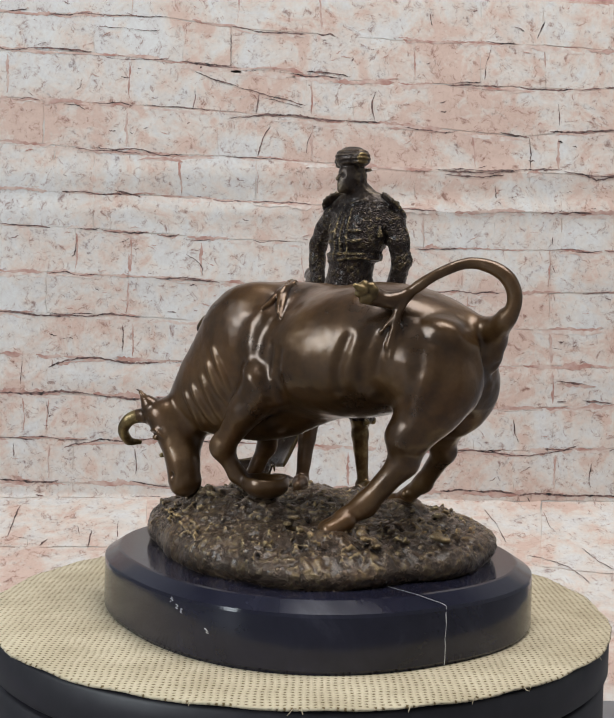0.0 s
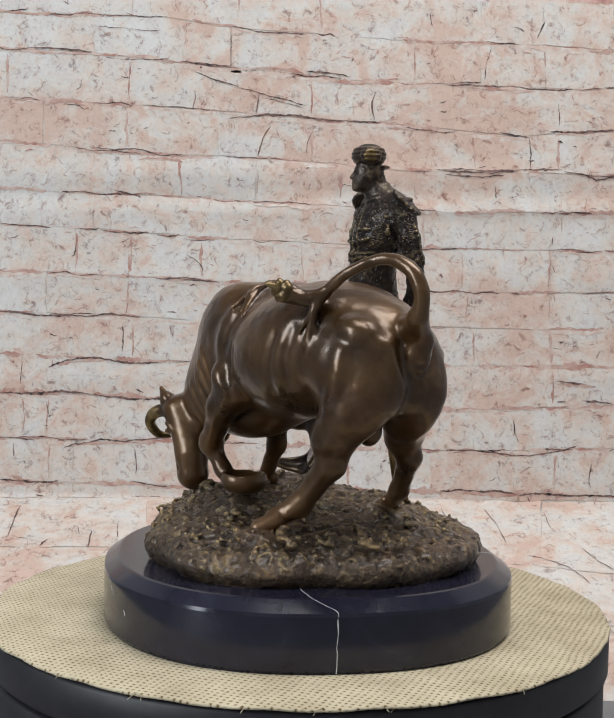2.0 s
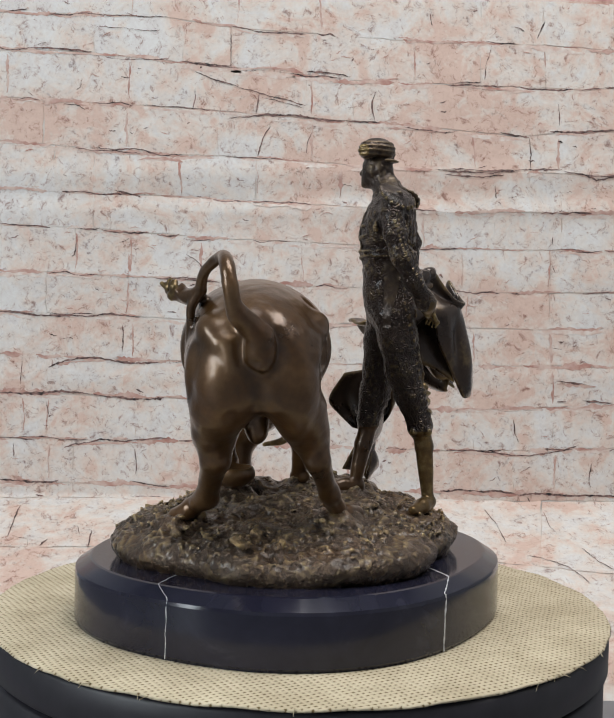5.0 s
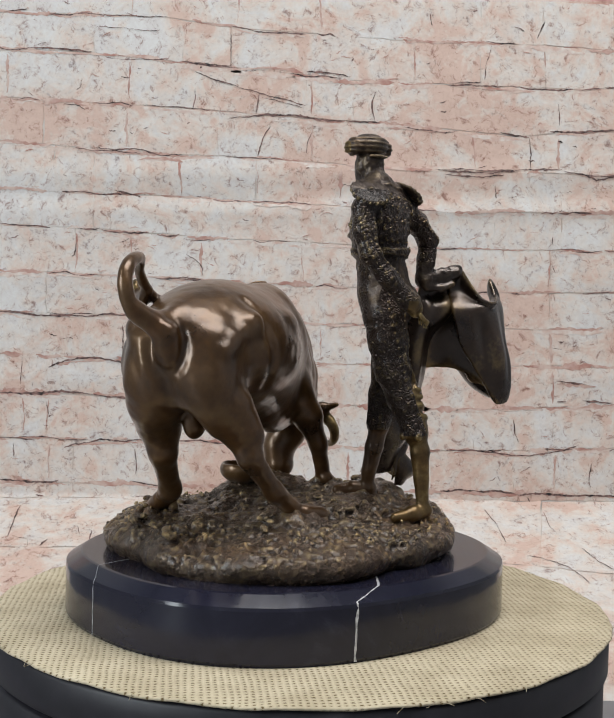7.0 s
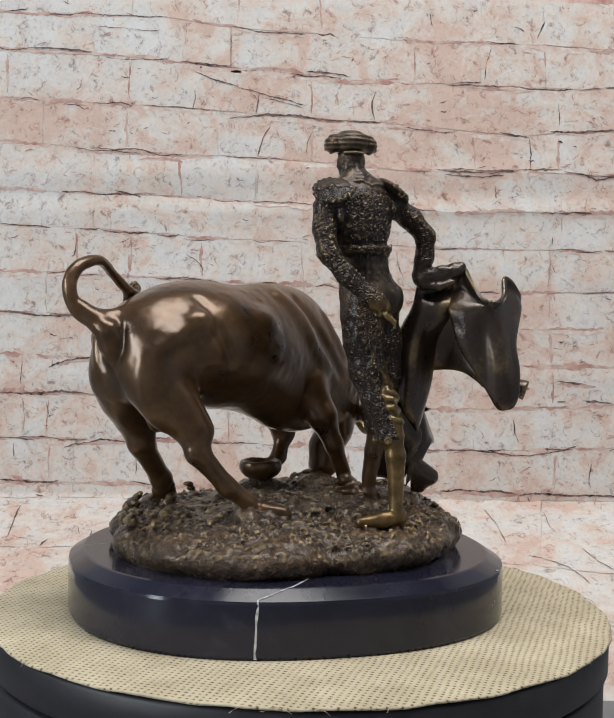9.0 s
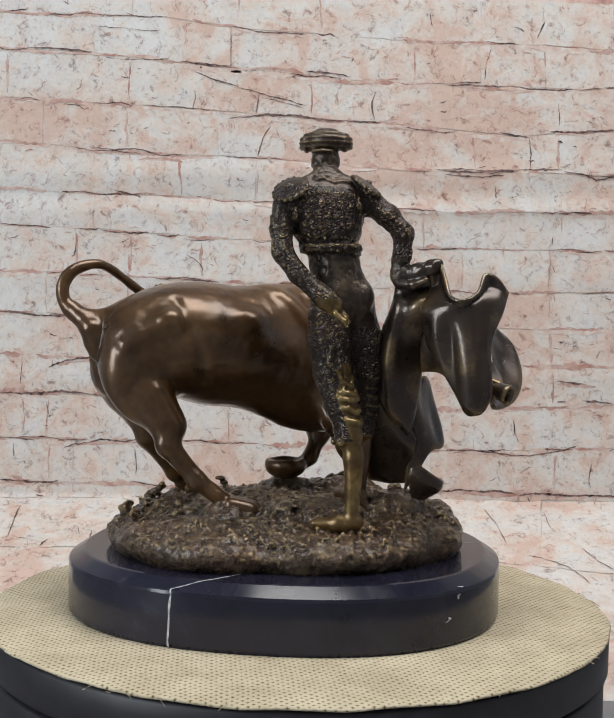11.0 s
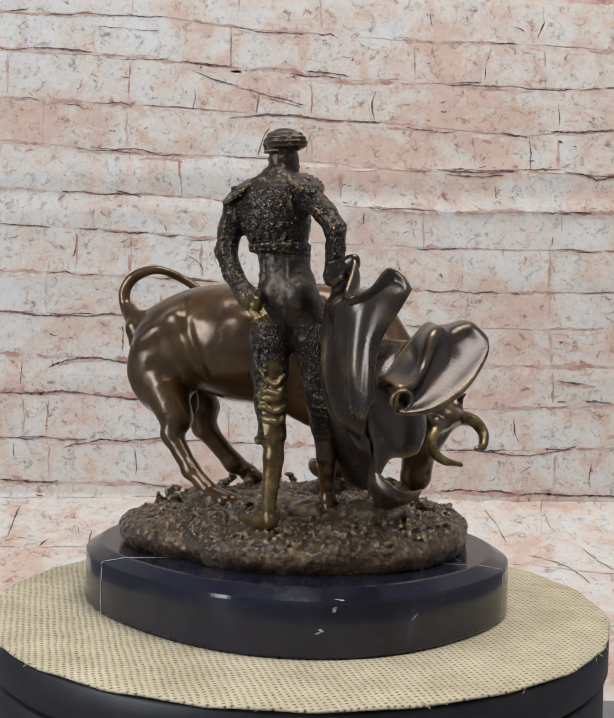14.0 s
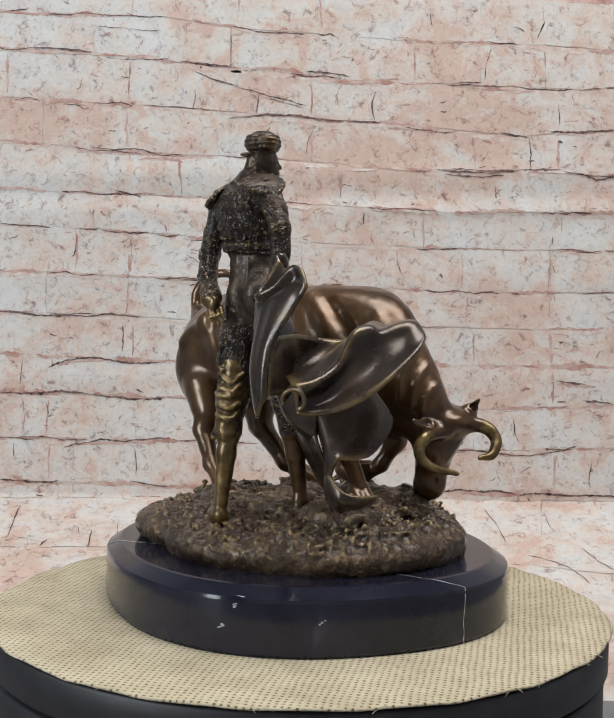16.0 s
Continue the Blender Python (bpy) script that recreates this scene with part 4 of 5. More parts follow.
def bronze_group():
    parts = [(bull_clay(), 0), (rosette_clay(), 2), (matador_clay(), 1), (mound_clay(), 3)] + [(p, 4) for p in cape()]
    V, Fc, Mi, off = [], [], [], 0
    for (v, f), m in parts:
        V.append(v)
        Fc.append(f + off)
        mi = np.full(len(f), m)
        if m == 0:
            c = v[f].mean(1)
            horns = np.concatenate([spline(h, 5) for h in ([(-0.118, -0.001, 0.124), (-0.1255, 0.002, 0.116), (-0.123, 0.009, 0.107), (-0.116, 0.0145, 0.1055)],
                                                           [(-0.082, 0.023, 0.119), (-0.078, 0.029, 0.109), (-0.086, 0.029, 0.100), (-0.102, 0.022, 0.0955)])])
            far = c[:, 0] < -0.07
            near = np.zeros(len(c), bool)
            near[far] = (np.linalg.norm(c[far][:, None] - horns[None], axis=2) < 0.0052).any(1)
            mi[near] = 2
        if m == 1:
            c = v[f].mean(1)
            back = (c[:, 0] - 0.031) * 0.65 + (c[:, 1] - 0.037) * 0.76
            mi[(c[:, 2] > 0.2745) | ((c[:, 2] < 0.2320) & (c[:, 2] > 0.188) & (back > 0.002) & (c[:, 0] < 0.044) & (c[:, 0] > 0.008))] = 5
            mi[c[:, 2] > 0.2745] = 5
            for sg in (-1, 1):
                q = np.array((0.0264 + 0.463 * 0.0162 * sg, 0.0322 - 0.886 * 0.0162 * sg, 0.3035))
                mi[np.linalg.norm(c - q, axis=1) < 0.0042] = 2
            mi[(c[:, 2] < 0.119)] = 0
            mi[(c[:, 2] < 0.119) & (c[:, 0] > 0.02)] = 2
            mi[(c[:, 2] > 0.119) & (c[:, 2] < 0.166) & (c[:, 0] > 0.02) & (c[:, 1] > 0.0562 + (0.160 - c[:, 2]) * 0.39 + 0.35 * np.maximum(c[:, 2] - 0.148, 0))] = 2
            mi[(c[:, 1] > 0.084) & (c[:, 2] > 0.205) & (c[:, 2] < 0.2345)] = 4
            mi[(c[:, 2] < 0.2055) & (c[:, 2] > 0.188) & (c[:, 0] + 0.3 * c[:, 1] > 0.062) & (c[:, 1] > 0.0545)] = 2
        Mi.append(mi)
        off += len(v)
    ob = mesh_object("bronze_statue", np.concatenate(V), np.concatenate(Fc), [M_BULL, M_SUIT, M_GOLD, M_EARTH, M_CAPE, M_SEAT], True, None, np.concatenate(Mi))
    return tagged(ob, "brown bronze statue of a bull and matador on rough ground", "statue")


# ---- plinth and turntable ----
def oval(a, sa, sb, turn, power=2.3):
    c, s = abs(math.cos(a - turn)) / sa, abs(math.sin(a - turn)) / sb
    return (c ** power + s ** power) ** (-1 / power)


def marble_plinth():
    v, f = lathe([(0.99, 0.001), (1.0, 0.0035), (1.0, 0.0325), (0.997, 0.0345), (0.935, 0.0400), (0.925, 0.0405)], 420,
                 lambda a: oval(a, 0.1436, 0.1313, radians(121.4)))
    v = [(x + 0.0049, y - 0.0133, z) for x, y, z in v]
    ob = mesh_object("marble_plinth", v, f, M_MARBLE, False)

    def surface(a, s):
        """A place on the plinth: up the side (s 0 to 1), over the bevel (1 to 2), inwards over the top (2 to 3)."""
        r = oval(a, 0.1436, 0.1313, radians(121.4))
        if s < 1:
            k, z = 1.0, 0.002 + 0.0315 * s
        elif s < 2:
            k, z = 0.998 - 0.070 * (s - 1), 0.0347 + 0.0061 * (s - 1)
        else:
            k, z = 0.927 - 0.25 * (s - 2), 0.0405
        return Vector((0.0049 + r * k * math.cos(a), -0.0133 + r * k * math.sin(a), z)), Vector((math.cos(a), math.sin(a), 0.0 if s < 1 else 1.2))

    def vein(angle, width, drift, seed, s0=0.0, s1=2.9):
        rng = random.Random(seed)
        pts, wob = [], 0.0
        n = 26
        for i in range(n + 1):
            s = s0 + (s1 - s0) * i / n
            wob += rng.uniform(-0.004, 0.004)
            a = radians(angle) + wob + (drift * max(0, s - 1.1))
            p, nn = surface(a, s)
            pts.append((p + nn.normalized() * 0.00012, Vector((-math.sin(a), math.cos(a), 0)), width * rng.uniform(0.5, 1.15)))
        vv, ff = [], []
        for p, t, w in pts:
            vv += [p - t * w / 2, p + t * w / 2]
        for i in range(len(pts) - 1):
            ff.append((2 * i, 2 * i + 1, 2 * i + 3, 2 * i + 2))
        tagged(mesh_object("vein", vv, ff, M_VEIN, False, ob), "white vein in the marble")

    vein(-59.2, 0.0007, -0.10, 1)
    vein(10.8, 0.0016, 0.16, 2)
    vein(143.0, 0.0008, -0.16, 3)
    for i, (a, s, w) in enumerate([(87.3, 1.05, 0.003), (86.0, 0.85, 0.002), (82.0, 0.45, 0.002), (-125, 0.8, 0.0014), (-123, 0.75, 0.001), (-115, 0.5, 0.0012), (-127, 0.9, 0.001), (105, 0.6, 0.0012)]):
        vein(a, w, 0.0, 20 + i, s, s + 0.09)
    return tagged(ob, "oval black marble plinth with white veins", "plinth")


def turntable():
    rng = random.Random(5)
    ph = [rng.uniform(0, 6.28) for _ in range(6)]

    def edge(a):
        return 1 + 0.0030 * math.sin(3 * a + ph[0]) + 0.0022 * math.sin(7 * a + ph[1]) + 0.0016 * math.sin(19 * a + ph[2]) + 0.0012 * math.sin(47 * a + ph[3]) + 0.0012 * rng.uniform(-1, 1)
    prof = [(0.2030, -0.0010), (0.2042, -0.0002), (0.2032, 0.0009)]
    v, f = [], []
    n = 512
    ks = [edge(2 * math.pi * i / n) for i in range(n)]
    for r, z in prof + [(0.18, 0.0010), (0.10, 0.0010)]:
        for i in range(n):
            a = 2 * math.pi * i / n
            k = ks[i] if r > 0.2 else 1.0
            v.append((r * k * math.cos(a), r * k * math.sin(a), z + (0.0004 * math.sin(23 * a + ph[4]) if r > 0.2 else 0)))
    for j in range(4):
        for i in range(n):
            q = (i + 1) % n
            f.append((j * n + i, j * n + q, (j + 1) * n + q, (j + 1) * n + i))
    f.append(tuple(range(4 * n, 5 * n)))
    cloth = mesh_object("burlap_cover", v, f, M_BURLAP)
    tagged(cloth, "round cream burlap cover with a frayed edge", "cover")
    # loose threads at the edge
    for i in range(26):
        a = rng.uniform(0, 6.28)
        r0 = 0.2025
        p = [Vector((r0 * math.cos(a), r0 * math.sin(a), 0.0008))]
        da = rng.uniform(-0.012, 0.012)
        for j in range(1, 5):
            p.append(Vector(((r0 + 0.0010 * j) * math.cos(a + da * j), (r0 + 0.0010 * j) * math.sin(a + da * j), 0.0010 - 0.0004 * j * j * rng.uniform(0.1, 0.5))))
        vv, ff = [], []
        for q in p:
            for k in range(3):
                b = k * 2.094
                vv.append(q + Vector((0.00025 * math.cos(b) * math.sin(a), -0.00025 * math.cos(b) * math.cos(a), 0.00025 * math.sin(b))))
        for j in range(4):
            for k in range(3):
                k2 = (k + 1) % 3
                ff.append((3 * j + k, 3 * j + k2, 3 * j + 3 + k2, 3 * j + 3 + k))
        mesh_object("thread", vv, ff, M_BURLAP, True, cloth)
    v, f = lathe([(0.19, -0.026), (0.2000, -0.026), (0.2030, -0.0235), (0.2030, -0.0040), (0.2010, -0.0014), (0.05, -0.0014)], 192)
    top = mesh_object("turntable_plate", v, f, M_PLASTIC)
    tagged(top, "black plastic rotating turntable plate under burlap", "turntable")
    v, f = lathe([(0.198, -0.1995), (0.2005, -0.198), (0.2005, -0.0305), (0.1985, -0.0285), (0.15, -0.0285)], 192)
    base = mesh_object("turntable_drum", v, f, M_PLASTIC)
    base.location = (-0.004, -0.004, 0)
    tagged(base, "black plastic drum under the turntable plate", "turntable")
    return cloth, top


STATUE = bronze_group()
PLINTH = marble_plinth()
COVER, PLATE = turntable()


# ---- photo backdrop ----
LENS, TILT, ROLL = 2427.0, radians(-2.277), radians(-1.13)
FAR, FOLD, SLOPE = 0.75, 1092.0, math.tan(radians(22))


def sheet_point(u, v, out=0.0):
    """A place on the hung sheet by its print coordinates (u to the right, v down); below the fold the sheet sweeps forward."""
    xx, yy = u - 670.0, 784.0 - v
    a = xx * math.cos(ROLL) + yy * math.sin(ROLL)
    b = -xx * math.sin(ROLL) + yy * math.cos(ROLL)
    way = Vector((a / LENS, math.cos(TILT) - b / LENS * math.sin(TILT), math.sin(TILT) + b / LENS * math.cos(TILT)))
    eye = Vector(EYE)
    t = (FAR - eye.y) / way.y
    p = eye + way * t
    if p.z < ZFOLD:
        t = (ZFOLD - eye.z + SLOPE * (eye.y - FAR)) / (way.z - SLOPE * way.y)
        p = eye + way * t
        return p + Vector((0, -math.sin(radians(22)), math.cos(radians(22)))) * out
    wrinkle = 0.0
    for z0, w, h in ((0.385, 0.010, 0.0040), (0.352, 0.007, -0.0030), (0.335, 0.010, 0.0035), (0.245, 0.012, 0.0018), (0.110, 0.010, 0.0020)):
        wrinkle += h * math.exp(-((p.z - z0 - 0.02 * p.x) / w) ** 2) * (0.75 + 0.25 * math.sin(p.x * 6 + z0 * 40))
    return p + Vector((0, -out - wrinkle, 0))


ZFOLD = 0.1954 + 1.5 * math.tan(radians(-2.277) - math.atan((FOLD - 784.0) / LENS))


def curve_at(line, u):
    for (u0, v0), (u1, v1) in zip(line, line[1:]):
        if u <= u1:
            return v0 + (v1 - v0) * (u - u0) / (u1 - u0)
    return line[-1][1]


JOINTS = [
    [(-80, -100), (670, -25), (1420, 15)],
    [(-80, 25), (350, 37), (550, 65), (900, 90), (1200, 100), (1420, 118)],
    [(-80, 100), (200, 115), (500, 148), (800, 178), (1200, 195), (1420, 196)],
    [(-80, 208), (300, 230), (560, 250), (800, 268), (1130, 297), (1420, 286)],
    [(-80, 300), (250, 330), (550, 345), (900, 372), (1200, 380), (1420, 390)],
    [(-80, 408), (280, 425), (650, 445), (1000, 465), (1420, 466)],
    [(-80, 484), (210, 500), (450, 520), (900, 540), (1420, 552)],
    [(-80, 588), (200, 598), (480, 615), (1000, 638), (1420, 642)],
    [(-80, 678), (230, 688), (430, 700), (1200, 720), (1420, 716)],
    [(-80, 768), (280, 787), (1100, 800), (1420, 802)],
    [(-80, 853), (350, 868), (1000, 895), (1420, 884)],
    [(-80, 953), (370, 962), (1000, 985), (1420, 978)],
    [(-80, 1048), (400, 1060), (1100, 1078), (1420, 1086)],
    [(-80, 1088), (700, 1090), (1420, 1096)],
    [(-80, 1196), (700, 1196), (1420, 1262)],
    [(-80, 1330), (700, 1330), (1420, 1390)],
    [(-80, 1470), (700, 1470), (1420, 1500)]]
HEADS = [
    [120, 290, 520, 700, 850, 935, 1050, 1185, 1330],
    [205, 400, 505, 590, 770, 905, 1048, 1190],
    [15, 285, 420, 565, 680, 770, 1060, 1285],
    [95, 280, 475, 560, 680, 815, 940, 1035, 1220],
    [120, 205, 395, 560, 745, 905, 1155, 1225],
    [205, 490, 700, 790, 925, 1080, 1225],
    [165, 285, 440, 660, 850, 1010, 1200],
    [102, 280, 480, 660, 850, 1020, 1200],
    [110, 290, 500, 700, 860, 1030, 1200],
    [105, 270, 480, 690, 900, 1030, 1205],
    [50, 105, 295, 500, 700, 900, 1032, 1205],
    [105, 160, 330, 560, 760, 940, 1120, 1210],
    [30, 105, 300, 520, 740, 960, 1215, 1288],
    [60, 320, 600, 900, 1180],
    [35, 215, 480, 760, 960, 1085, 1200],
    [120, 400, 700, 1000, 1250]]


def brick(u0, u1, top, bottom, seed, parent):
    """One whitewashed brick of the print, with worn edges."""
    rng = random.Random(seed)
    n, m = max(5, int((u1 - u0) / 14)), 5
    gap = 1.0
    g0, g1 = (rng.choice((-0.8, -0.8, 0.6)) for _ in range(2))
    verts, faces = [], []
    e0, e1 = ([rng.uniform(-3.0, 3.0) for _ in range(n + 1)] for _ in range(2))
    for i in range(1, n):
        e0[i], e1[i] = (e0[i - 1] + e0[i]) / 2, (e1[i - 1] + e1[i]) / 2
    s0, s1 = ([rng.uniform(-2.5, 2.5) for _ in range(m + 1)] for _ in range(2))
    for j in range(m + 1):
        for i in range(n + 1):
            x, y = i / n, j / m
            u = u0 + g0 + s0[j] * (1 - x) + (u1 - u0 - g0 - g1) * x + s1[j] * x
            t, b = curve_at(top, u) + gap + e0[i], curve_at(bottom, u) - gap + e1[i]
            inner = 0 < i < n and 0 < j < m
            verts.append(sheet_point(u, t + (b - t) * y, 0.0010 + rng.uniform(-0.00015, 0.00015) if inner else 0.0009 + rng.uniform(-0.00012, 0.00012)))
    w = n + 1
    for j in range(m):
        for i in range(n):
            a = j * w + i
            faces.append((a, a + w, a + w + 1, a + 1))
    rim = list(range(w)) + [j * w + n for j in range(1, m + 1)] + [m * w + i for i in range(n - 1, -1, -1)] + [j * w for j in range(m - 1, 0, -1)]
    k = len(verts)
    for a in rim:
        verts.append(verts[a].copy())
    for a in rim:
        verts.append(verts[a] + Vector((0, 0.0022, 0)))
    nr = len(rim)
    for i in range(nr):
        q = (i + 1) % nr
        faces.append((k + i, k + q, k + nr + q, k + nr + i))
    c = sum(verts, Vector()) / len(verts)
    ob = mesh_object("brick", [p - c for p in verts], faces, M_BRICK, True, parent)
    ob.location = c
    return ob


def streak(points, width, material, name, parent, seed, out=0.0017):
    """A broken dark or red line of the print, uneven in width."""
    rng = random.Random(seed)
    long = sum(math.dist(p, q) for p, q in zip(points, points[1:]))
    line = spline([(u, v, 0) for u, v in points], max(4, int(long / 5 / (len(points) - 1))))
    vv, ff, drift, body = [], [], 0.0, 0.6
    for i, p in enumerate(line):
        d = line[min(i + 1, len(line) - 1)] - line[max(i - 1, 0)]
        d = d / (np.linalg.norm(d) + 1e-9)
        nrm = np.array((-d[1], d[0], 0))
        e = min(i, len(line) - 1 - i) / 3.0
        body = body * 0.65 + rng.choice((0.0, 0.3, 0.7, 1.0, 1.5)) * 0.35
        w = width * body * min(1.0, 0.25 + e)
        drift = drift * 0.8 + rng.uniform(-1.2, 1.2)
        p = p + nrm * drift
        for s in (-0.5, 0.5):
            q = p + nrm * w * (s + rng.uniform(-0.22, 0.22))
            vv.append(sheet_point(q[0], q[1], out))
    for i in range(len(line) - 1):
        ff.append((2 * i, 2 * i + 1, 2 * i + 3, 2 * i + 2))
    return mesh_object(name, vv, ff, material, False, parent)


def backdrop():
    us = np.linspace(-420, 1760, 60)
    vs = np.concatenate([np.linspace(-700, 1080, 190), np.linspace(1084, 1568, 30)])
    verts = [sheet_point(u, v) for v in vs for u in us]
    w = len(us)
    faces = [(j * w + i, (j + 1) * w + i, (j + 1) * w + i + 1, j * w + i + 1) for j in range(len(vs) - 1) for i in range(w - 1)]
    k = len(verts)
    verts += [p + Vector((0, 0.002, 0)) for p in verts]
    faces += [tuple(k + q for q in reversed(f)) for f in faces]
    ob = mesh_object("backdrop", verts, faces, M_MORTAR, True)
    tagged(ob, "hanging photo backdrop printed with whitewashed brick", "backdrop", kind="structure")
    seed = 100
    for top, bottom, heads in zip(JOINTS, JOINTS[1:], HEADS):
        cuts = [-75] + heads + [1415]
        for u0, u1 in zip(cuts, cuts[1:]):
            seed += 1
            brick(u0, u1, top, bottom, seed, ob)
    return ob


BACKDROP = backdrop()


def worn_joints():
    """Ragged red and dark lines that run along the printed joints."""
    rng = random.Random(77)
    n = 2000
    for row, line in enumerate(JOINTS[1:13]):
        red = 1.5 if row >= 8 else 1.0
        u = -20.0
        while u < 1350:
            long = rng.uniform(35, 170)
            pts = [(x, curve_at(line, x) + rng.uniform(-3, 3)) for x in np.linspace(u, u + long, 4)]
            k = rng.random()
            n += 1
            if k < 0.62 * red:
                streak(pts, rng.uniform(4, 11) * red, M_STAIN, "red_joint", BACKDROP, n, 0.00135)
            if k < 0.22 or k > 0.86:
                streak(pts, rng.uniform(1.8, 4.2), M_CRACK, "crack", BACKDROP, n + 5000, 0.00155)
            if rng.random() < 0.55:
                low = rng.uniform(2, 9)
                streak([(x, v + low + rng.uniform(-3, 3)) for x, v in pts], rng.uniform(5, 15), M_FADE, "faded_joint", BACKDROP, n + 9000, 0.00125)
            u += long * rng.uniform(0.8, 1.5)
    for top, bottom, heads in zip(JOINTS, JOINTS[1:14], HEADS):
        for u in heads:
            n += 1
            if rng.random() < 0.4:
                t, b = curve_at(top, u), curve_at(bottom, u)
                pts = [(u + rng.uniform(-3, 3), t + (b - t) * f) for f in (0.12, 0.5, 0.9)]
                streak(pts, rng.uniform(2.5, 7), M_STAIN, "worn_joint", BACKDROP, n, 0.00135)
    # chips and specks
    for _ in range(300):
        u, v = rng.uniform(0, 1340), rng.uniform(0, 1085)
        n += 1
        a, l = rng.uniform(-0.5, 0.5), rng.uniform(4, 22)
        streak([(u, v), (u + l * 0.5, v + a * l * 0.5 + rng.uniform(-2, 2)), (u + l, v + a * l)], rng.uniform(1.2, 3.6), rng.choice((M_STAIN, M_CRACK, M_STAIN)), "chip", BACKDROP, n, 0.0015)


worn_joints()


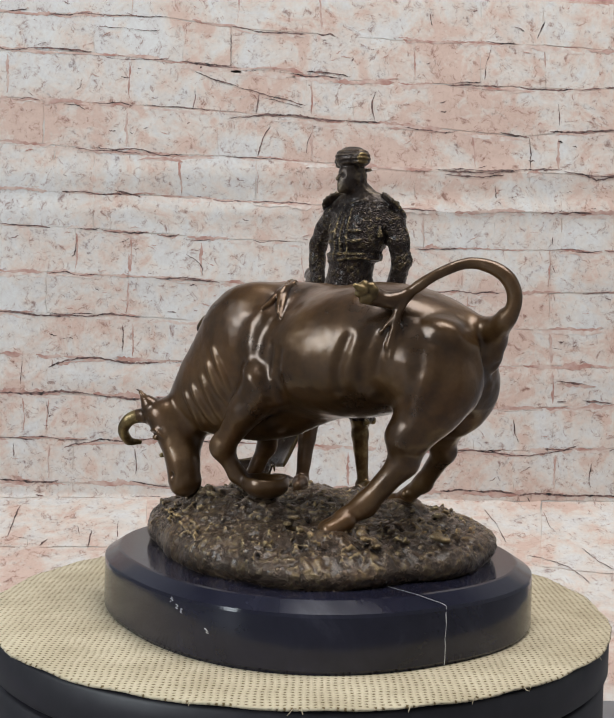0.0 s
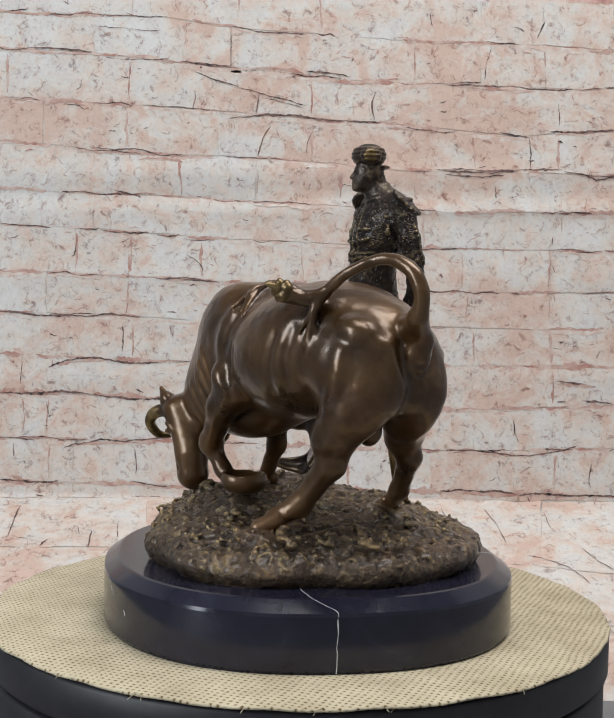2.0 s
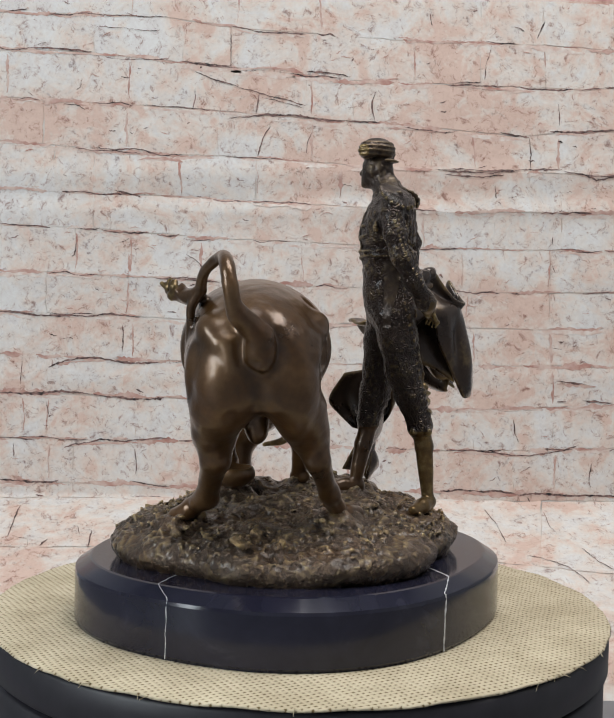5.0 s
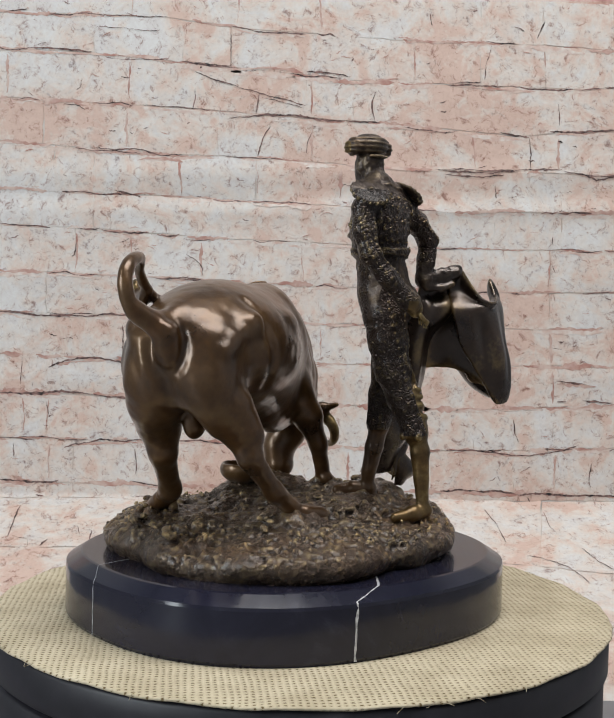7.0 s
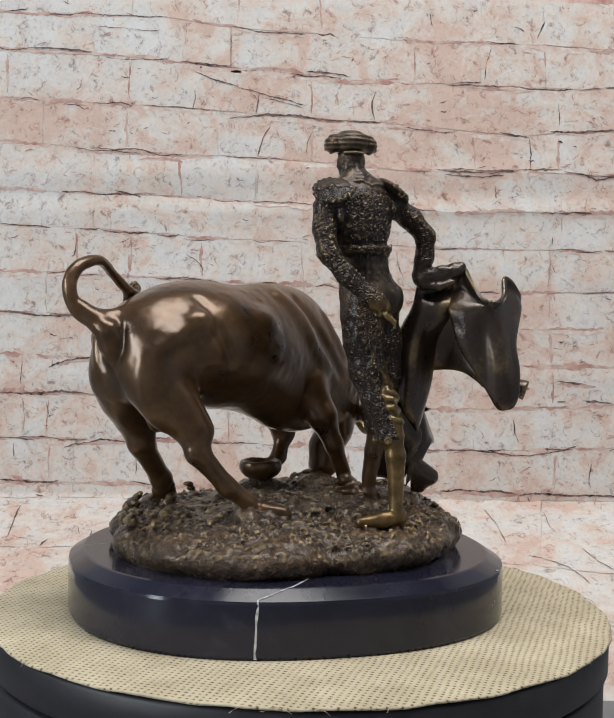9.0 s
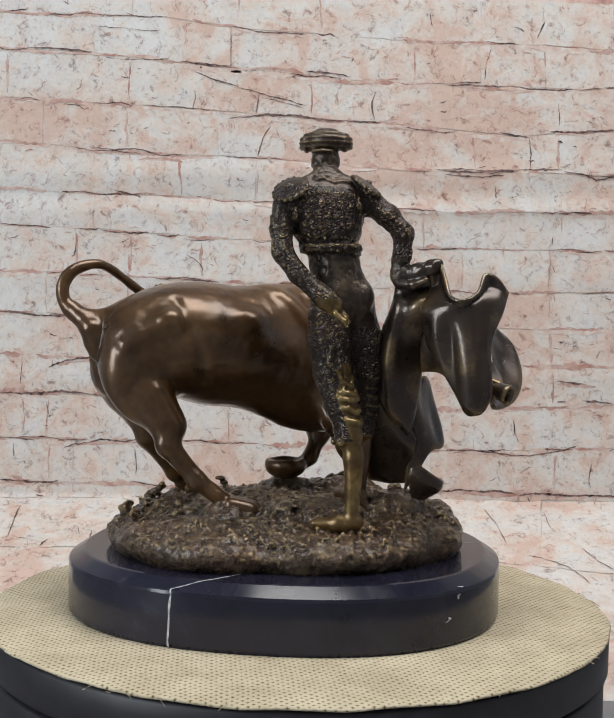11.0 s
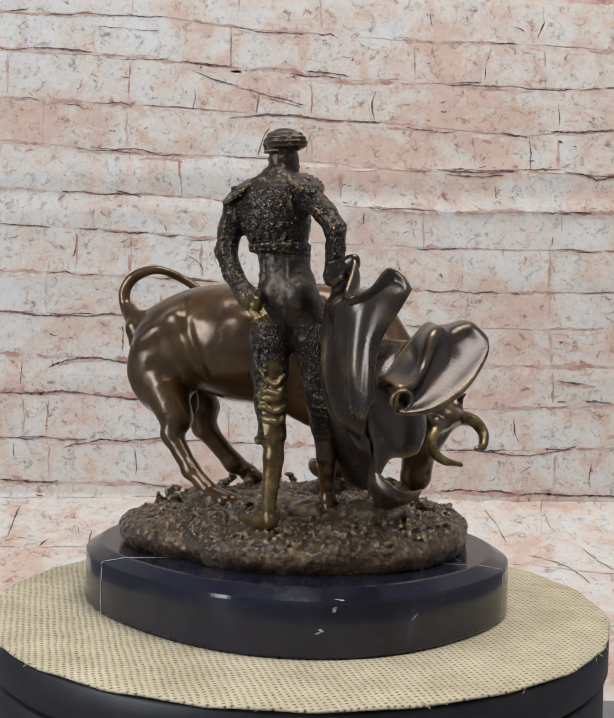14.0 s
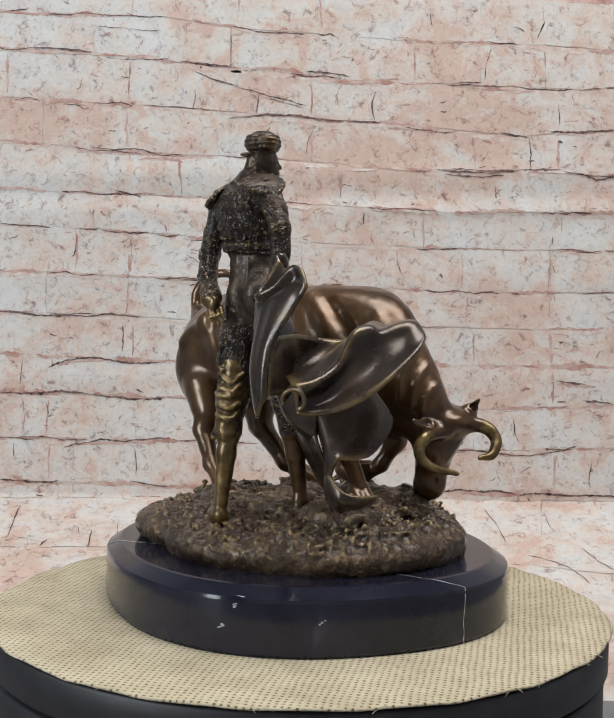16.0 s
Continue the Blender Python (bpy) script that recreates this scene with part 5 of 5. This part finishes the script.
def cracks():
    """Open joints and cracks of the printed wall."""
    n = 500
    for w, pts in (
            (4, [(0, 105), (40, 108), (90, 106), (200, 113)]), (3, [(230, 125), (290, 132), (370, 130)]), (5, [(415, 138), (460, 142), (505, 143)]),
            (3, [(505, 75), (503, 110), (505, 148)]), (3, [(425, 158), (500, 183), (565, 202), (668, 230)]), (2, [(570, 213), (620, 225), (660, 238)]),
            (4, [(500, 258), (560, 254), (620, 252), (676, 256)]), (3, [(566, 203), (563, 228), (558, 250)]), (2, [(425, 195), (424, 215), (420, 240)]),
            (3, [(275, 30), (310, 37), (365, 38)]), (2, [(210, 58), (280, 63), (350, 68)]), (3, [(10, 25), (40, 22), (60, 20)]),
            (3, [(205, 322), (250, 327), (300, 326), (350, 338), (400, 338)]), (3, [(140, 228), (170, 230), (186, 242)]), (2, [(485, 340), (540, 345), (620, 348)]),
            (3, [(590, 275), (570, 310), (562, 340)]), (3, [(683, 290), (672, 310), (668, 335)]), (2, [(180, 172), (176, 190), (166, 198)]),
            (4, [(250, 415), (290, 425), (310, 430)]), (3, [(240, 462), (239, 488)]), (3, [(0, 488), (50, 493), (110, 497)]), (3, [(170, 500), (215, 502)]),
            (3, [(168, 530), (165, 550), (158, 562)]), (2, [(400, 520), (430, 525), (460, 522)]), (3, [(340, 608), (400, 606), (450, 612), (480, 620)]),
            (3, [(405, 555), (435, 575), (443, 600)]), (4, [(0, 680), (60, 686), (140, 690), (225, 688)]), (3, [(267, 705), (269, 740), (268, 768)]),
            (5, [(108, 800), (150, 785), (200, 782), (270, 790), (350, 790)]), (5, [(0, 858), (80, 858), (150, 857), (220, 864), (300, 872), (358, 868)]),
            (3, [(104, 880), (106, 905)]), (2, [(50, 780), (48, 810), (46, 838)]), (3, [(0, 956), (40, 956), (78, 960)]), (3, [(30, 968), (31, 1000)]),
            (4, [(140, 976), (180, 968), (230, 960), (270, 962), (370, 958)]), (5, [(0, 1046), (40, 1050), (95, 1052), (130, 1048)]), (4, [(295, 980), (296, 1010), (294, 1035)]),
            (3, [(285, 1050), (330, 1060), (370, 1062)]), (4, [(135, 740), (148, 737), (160, 738)]), (3, [(285, 1085), (320, 1084), (350, 1084)]),
            (5, [(670, 158), (720, 160), (765, 168)]), (6, [(770, 128), (769, 136)]), (3, [(820, 200), (812, 235), (818, 265)]), (4, [(755, 265), (790, 266), (828, 268)]),
            (3, [(880, 278), (950, 287), (1000, 288)]), (4, [(1060, 92), (1100, 96), (1125, 98)]), (3, [(1072, 100), (1062, 140), (1058, 175)]), (4, [(980, 182), (1020, 180), (1050, 180)]),
            (4, [(1270, 198), (1310, 194), (1345, 192)]), (3, [(1218, 228), (1220, 252), (1219, 275)]), (3, [(1190, 45), (1180, 70), (1172, 85)]), (3, [(942, 28), (940, 45), (944, 58)]),
            (4, [(1090, 290), (1130, 297), (1155, 300)]), (4, [(1200, 288), (1260, 286), (1345, 284)]), (3, [(950, 372), (1000, 370), (1060, 372), (1150, 372), (1225, 370)]),
            (4, [(970, 382), (1040, 386), (1100, 384)]), (5, [(1230, 375), (1280, 384), (1305, 394), (1345, 385)]), (5, [(905, 372), (925, 374)]), (6, [(1185, 374), (1195, 372)]),
            (3, [(1080, 405), (1084, 435), (1090, 448)]), (4, [(1218, 468), (1250, 466), (1290, 468)]), (3, [(1155, 302), (1156, 340), (1155, 370)]), (5, [(1218, 308), (1228, 310)]),
            (4, [(905, 545), (960, 545), (1000, 542)]), (3, [(795, 465), (793, 490)]), (5, [(1255, 550), (1280, 554)]), (4, [(1204, 518), (1206, 535)]), (3, [(1202, 578), (1212, 600)]),
            (3, [(1120, 915), (1125, 945), (1132, 965)]), (4, [(990, 984), (1060, 986), (1140, 995), (1200, 988), (1258, 975)]), (5, [(1215, 832), (1250, 836), (1280, 838)]),
            (5, [(1270, 875), (1300, 876), (1335, 880)]), (4, [(1215, 876), (1235, 877)]), (3, [(1292, 1010), (1286, 1040), (1288, 1065)]), (4, [(960, 1072), (1040, 1070), (1130, 1078)]),
            (4, [(1130, 1080), (1200, 1078), (1345, 1084)]), (3, [(1205, 760), (1225, 762)]), (2, [(865, 548), (870, 575), (880, 610)]), (3, [(1150, 1085), (1158, 1097)]),
            (3, [(45, 1105), (30, 1140), (16, 1175)]), (2, [(25, 1172), (58, 1178)]), (3, [(105, 1180), (85, 1195)]), (2, [(170, 1150), (175, 1170)]), (3, [(200, 1160), (192, 1200)]),
            (3, [(955, 1100), (975, 1135), (990, 1150)]), (2, [(1050, 1110), (1085, 1150), (1105, 1185)]), (2, [(1190, 1125), (1200, 1150), (1215, 1165)]), (2, [(1270, 1200), (1310, 1230), (1345, 1250)]),
            (2, [(1150, 1215), (1230, 1235), (1290, 1275)]), (3, [(260, 1140), (256, 1175)])):
        n += 1
        streak(pts, w, M_CRACK, "crack", BACKDROP, n)
    for w, pts in (
            (9, [(680, 163), (730, 175), (790, 182), (880, 172)]), (8, [(510, 152), (580, 150), (660, 158)]), (8, [(850, 280), (900, 282), (960, 286)]), (7, [(870, 82), (930, 90), (1000, 92)]),
            (7, [(210, 330), (280, 332), (350, 340)]), (7, [(120, 795), (160, 790), (240, 788)]), (7, [(150, 972), (220, 966), (330, 964)]), (8, [(310, 1058), (360, 1064), (420, 1060)]),
            (8, [(1215, 840), (1260, 842), (1300, 845)]), (7, [(990, 988), (1080, 992), (1160, 996)]), (7, [(960, 1075), (1050, 1078), (1150, 1080)]), (6, [(90, 228), (140, 224), (190, 232)]),
            (6, [(20, 110), (120, 116), (260, 122)]), (6, [(280, 555), (284, 575), (282, 595)]), (6, [(300, 350), (350, 345), (400, 352)]), (7, [(1000, 190), (1080, 196), (1170, 200)])):
        n += 1
        streak(pts, w, M_STAIN, "red_joint", BACKDROP, n, 0.0014)


cracks()


# ---- the plain room round it, an added shell that bounces light ----
def room():
    def slab(name, lo, hi, material, label, category):
        x0, y0, z0 = lo
        x1, y1, z1 = hi
        v = [(x, y, z) for z in (z0, z1) for y in (y0, y1) for x in (x0, x1)]
        f = [(0, 2, 3, 1), (4, 5, 7, 6), (0, 1, 5, 4), (2, 6, 7, 3), (0, 4, 6, 2), (1, 3, 7, 5)]
        tagged(mesh_object(name, v, f, material, False), label, category, kind="structure")
    slab("floor", (-2.0, -2.4, -0.25), (2.0, 1.2, -0.20), M_FLOOR, "plain grey surface under the turntable", "floor")
    # ceiling and walls stay out of view; they are added for bounce and reflections
    slab("ceiling", (-2.0, -2.4, 2.00), (2.0, 1.2, 2.05), M_ROOM, "unseen plain ceiling, added to bounce light", "ceiling")
    slab("wall_north", (-2.0, 1.1, -0.20), (2.0, 1.2, 2.00), M_ROOM, "unseen plain wall behind the backdrop, added to close the room", "wall")
    slab("wall_south", (-2.0, -2.4, -0.20), (2.0, -2.3, 2.00), M_ROOM, "unseen plain wall, added to bounce light", "wall")
    slab("wall_west", (-2.1, -2.4, -0.20), (-2.0, 1.2, 2.00), M_ROOM, "unseen plain wall, added to bounce light", "wall")
    slab("wall_east", (2.0, -2.4, -0.20), (2.1, 1.2, 2.00), M_ROOM, "unseen plain wall, added to bounce light", "wall")


room()


# ---- movement ----
def motions():
    turn = [0, -23.4, -47.2, -71.4, -95.0, -118.3, -142.0, -166.3, -191.0]
    for ob, off in ((STATUE, 0.0), (PLINTH, 0.0), (COVER, -0.004), (PLATE, -0.004)):
        walk(ob, [(2.0 * i, pose(off, off, 0, 0, 0, a)) for i, a in enumerate(turn)])


motions()
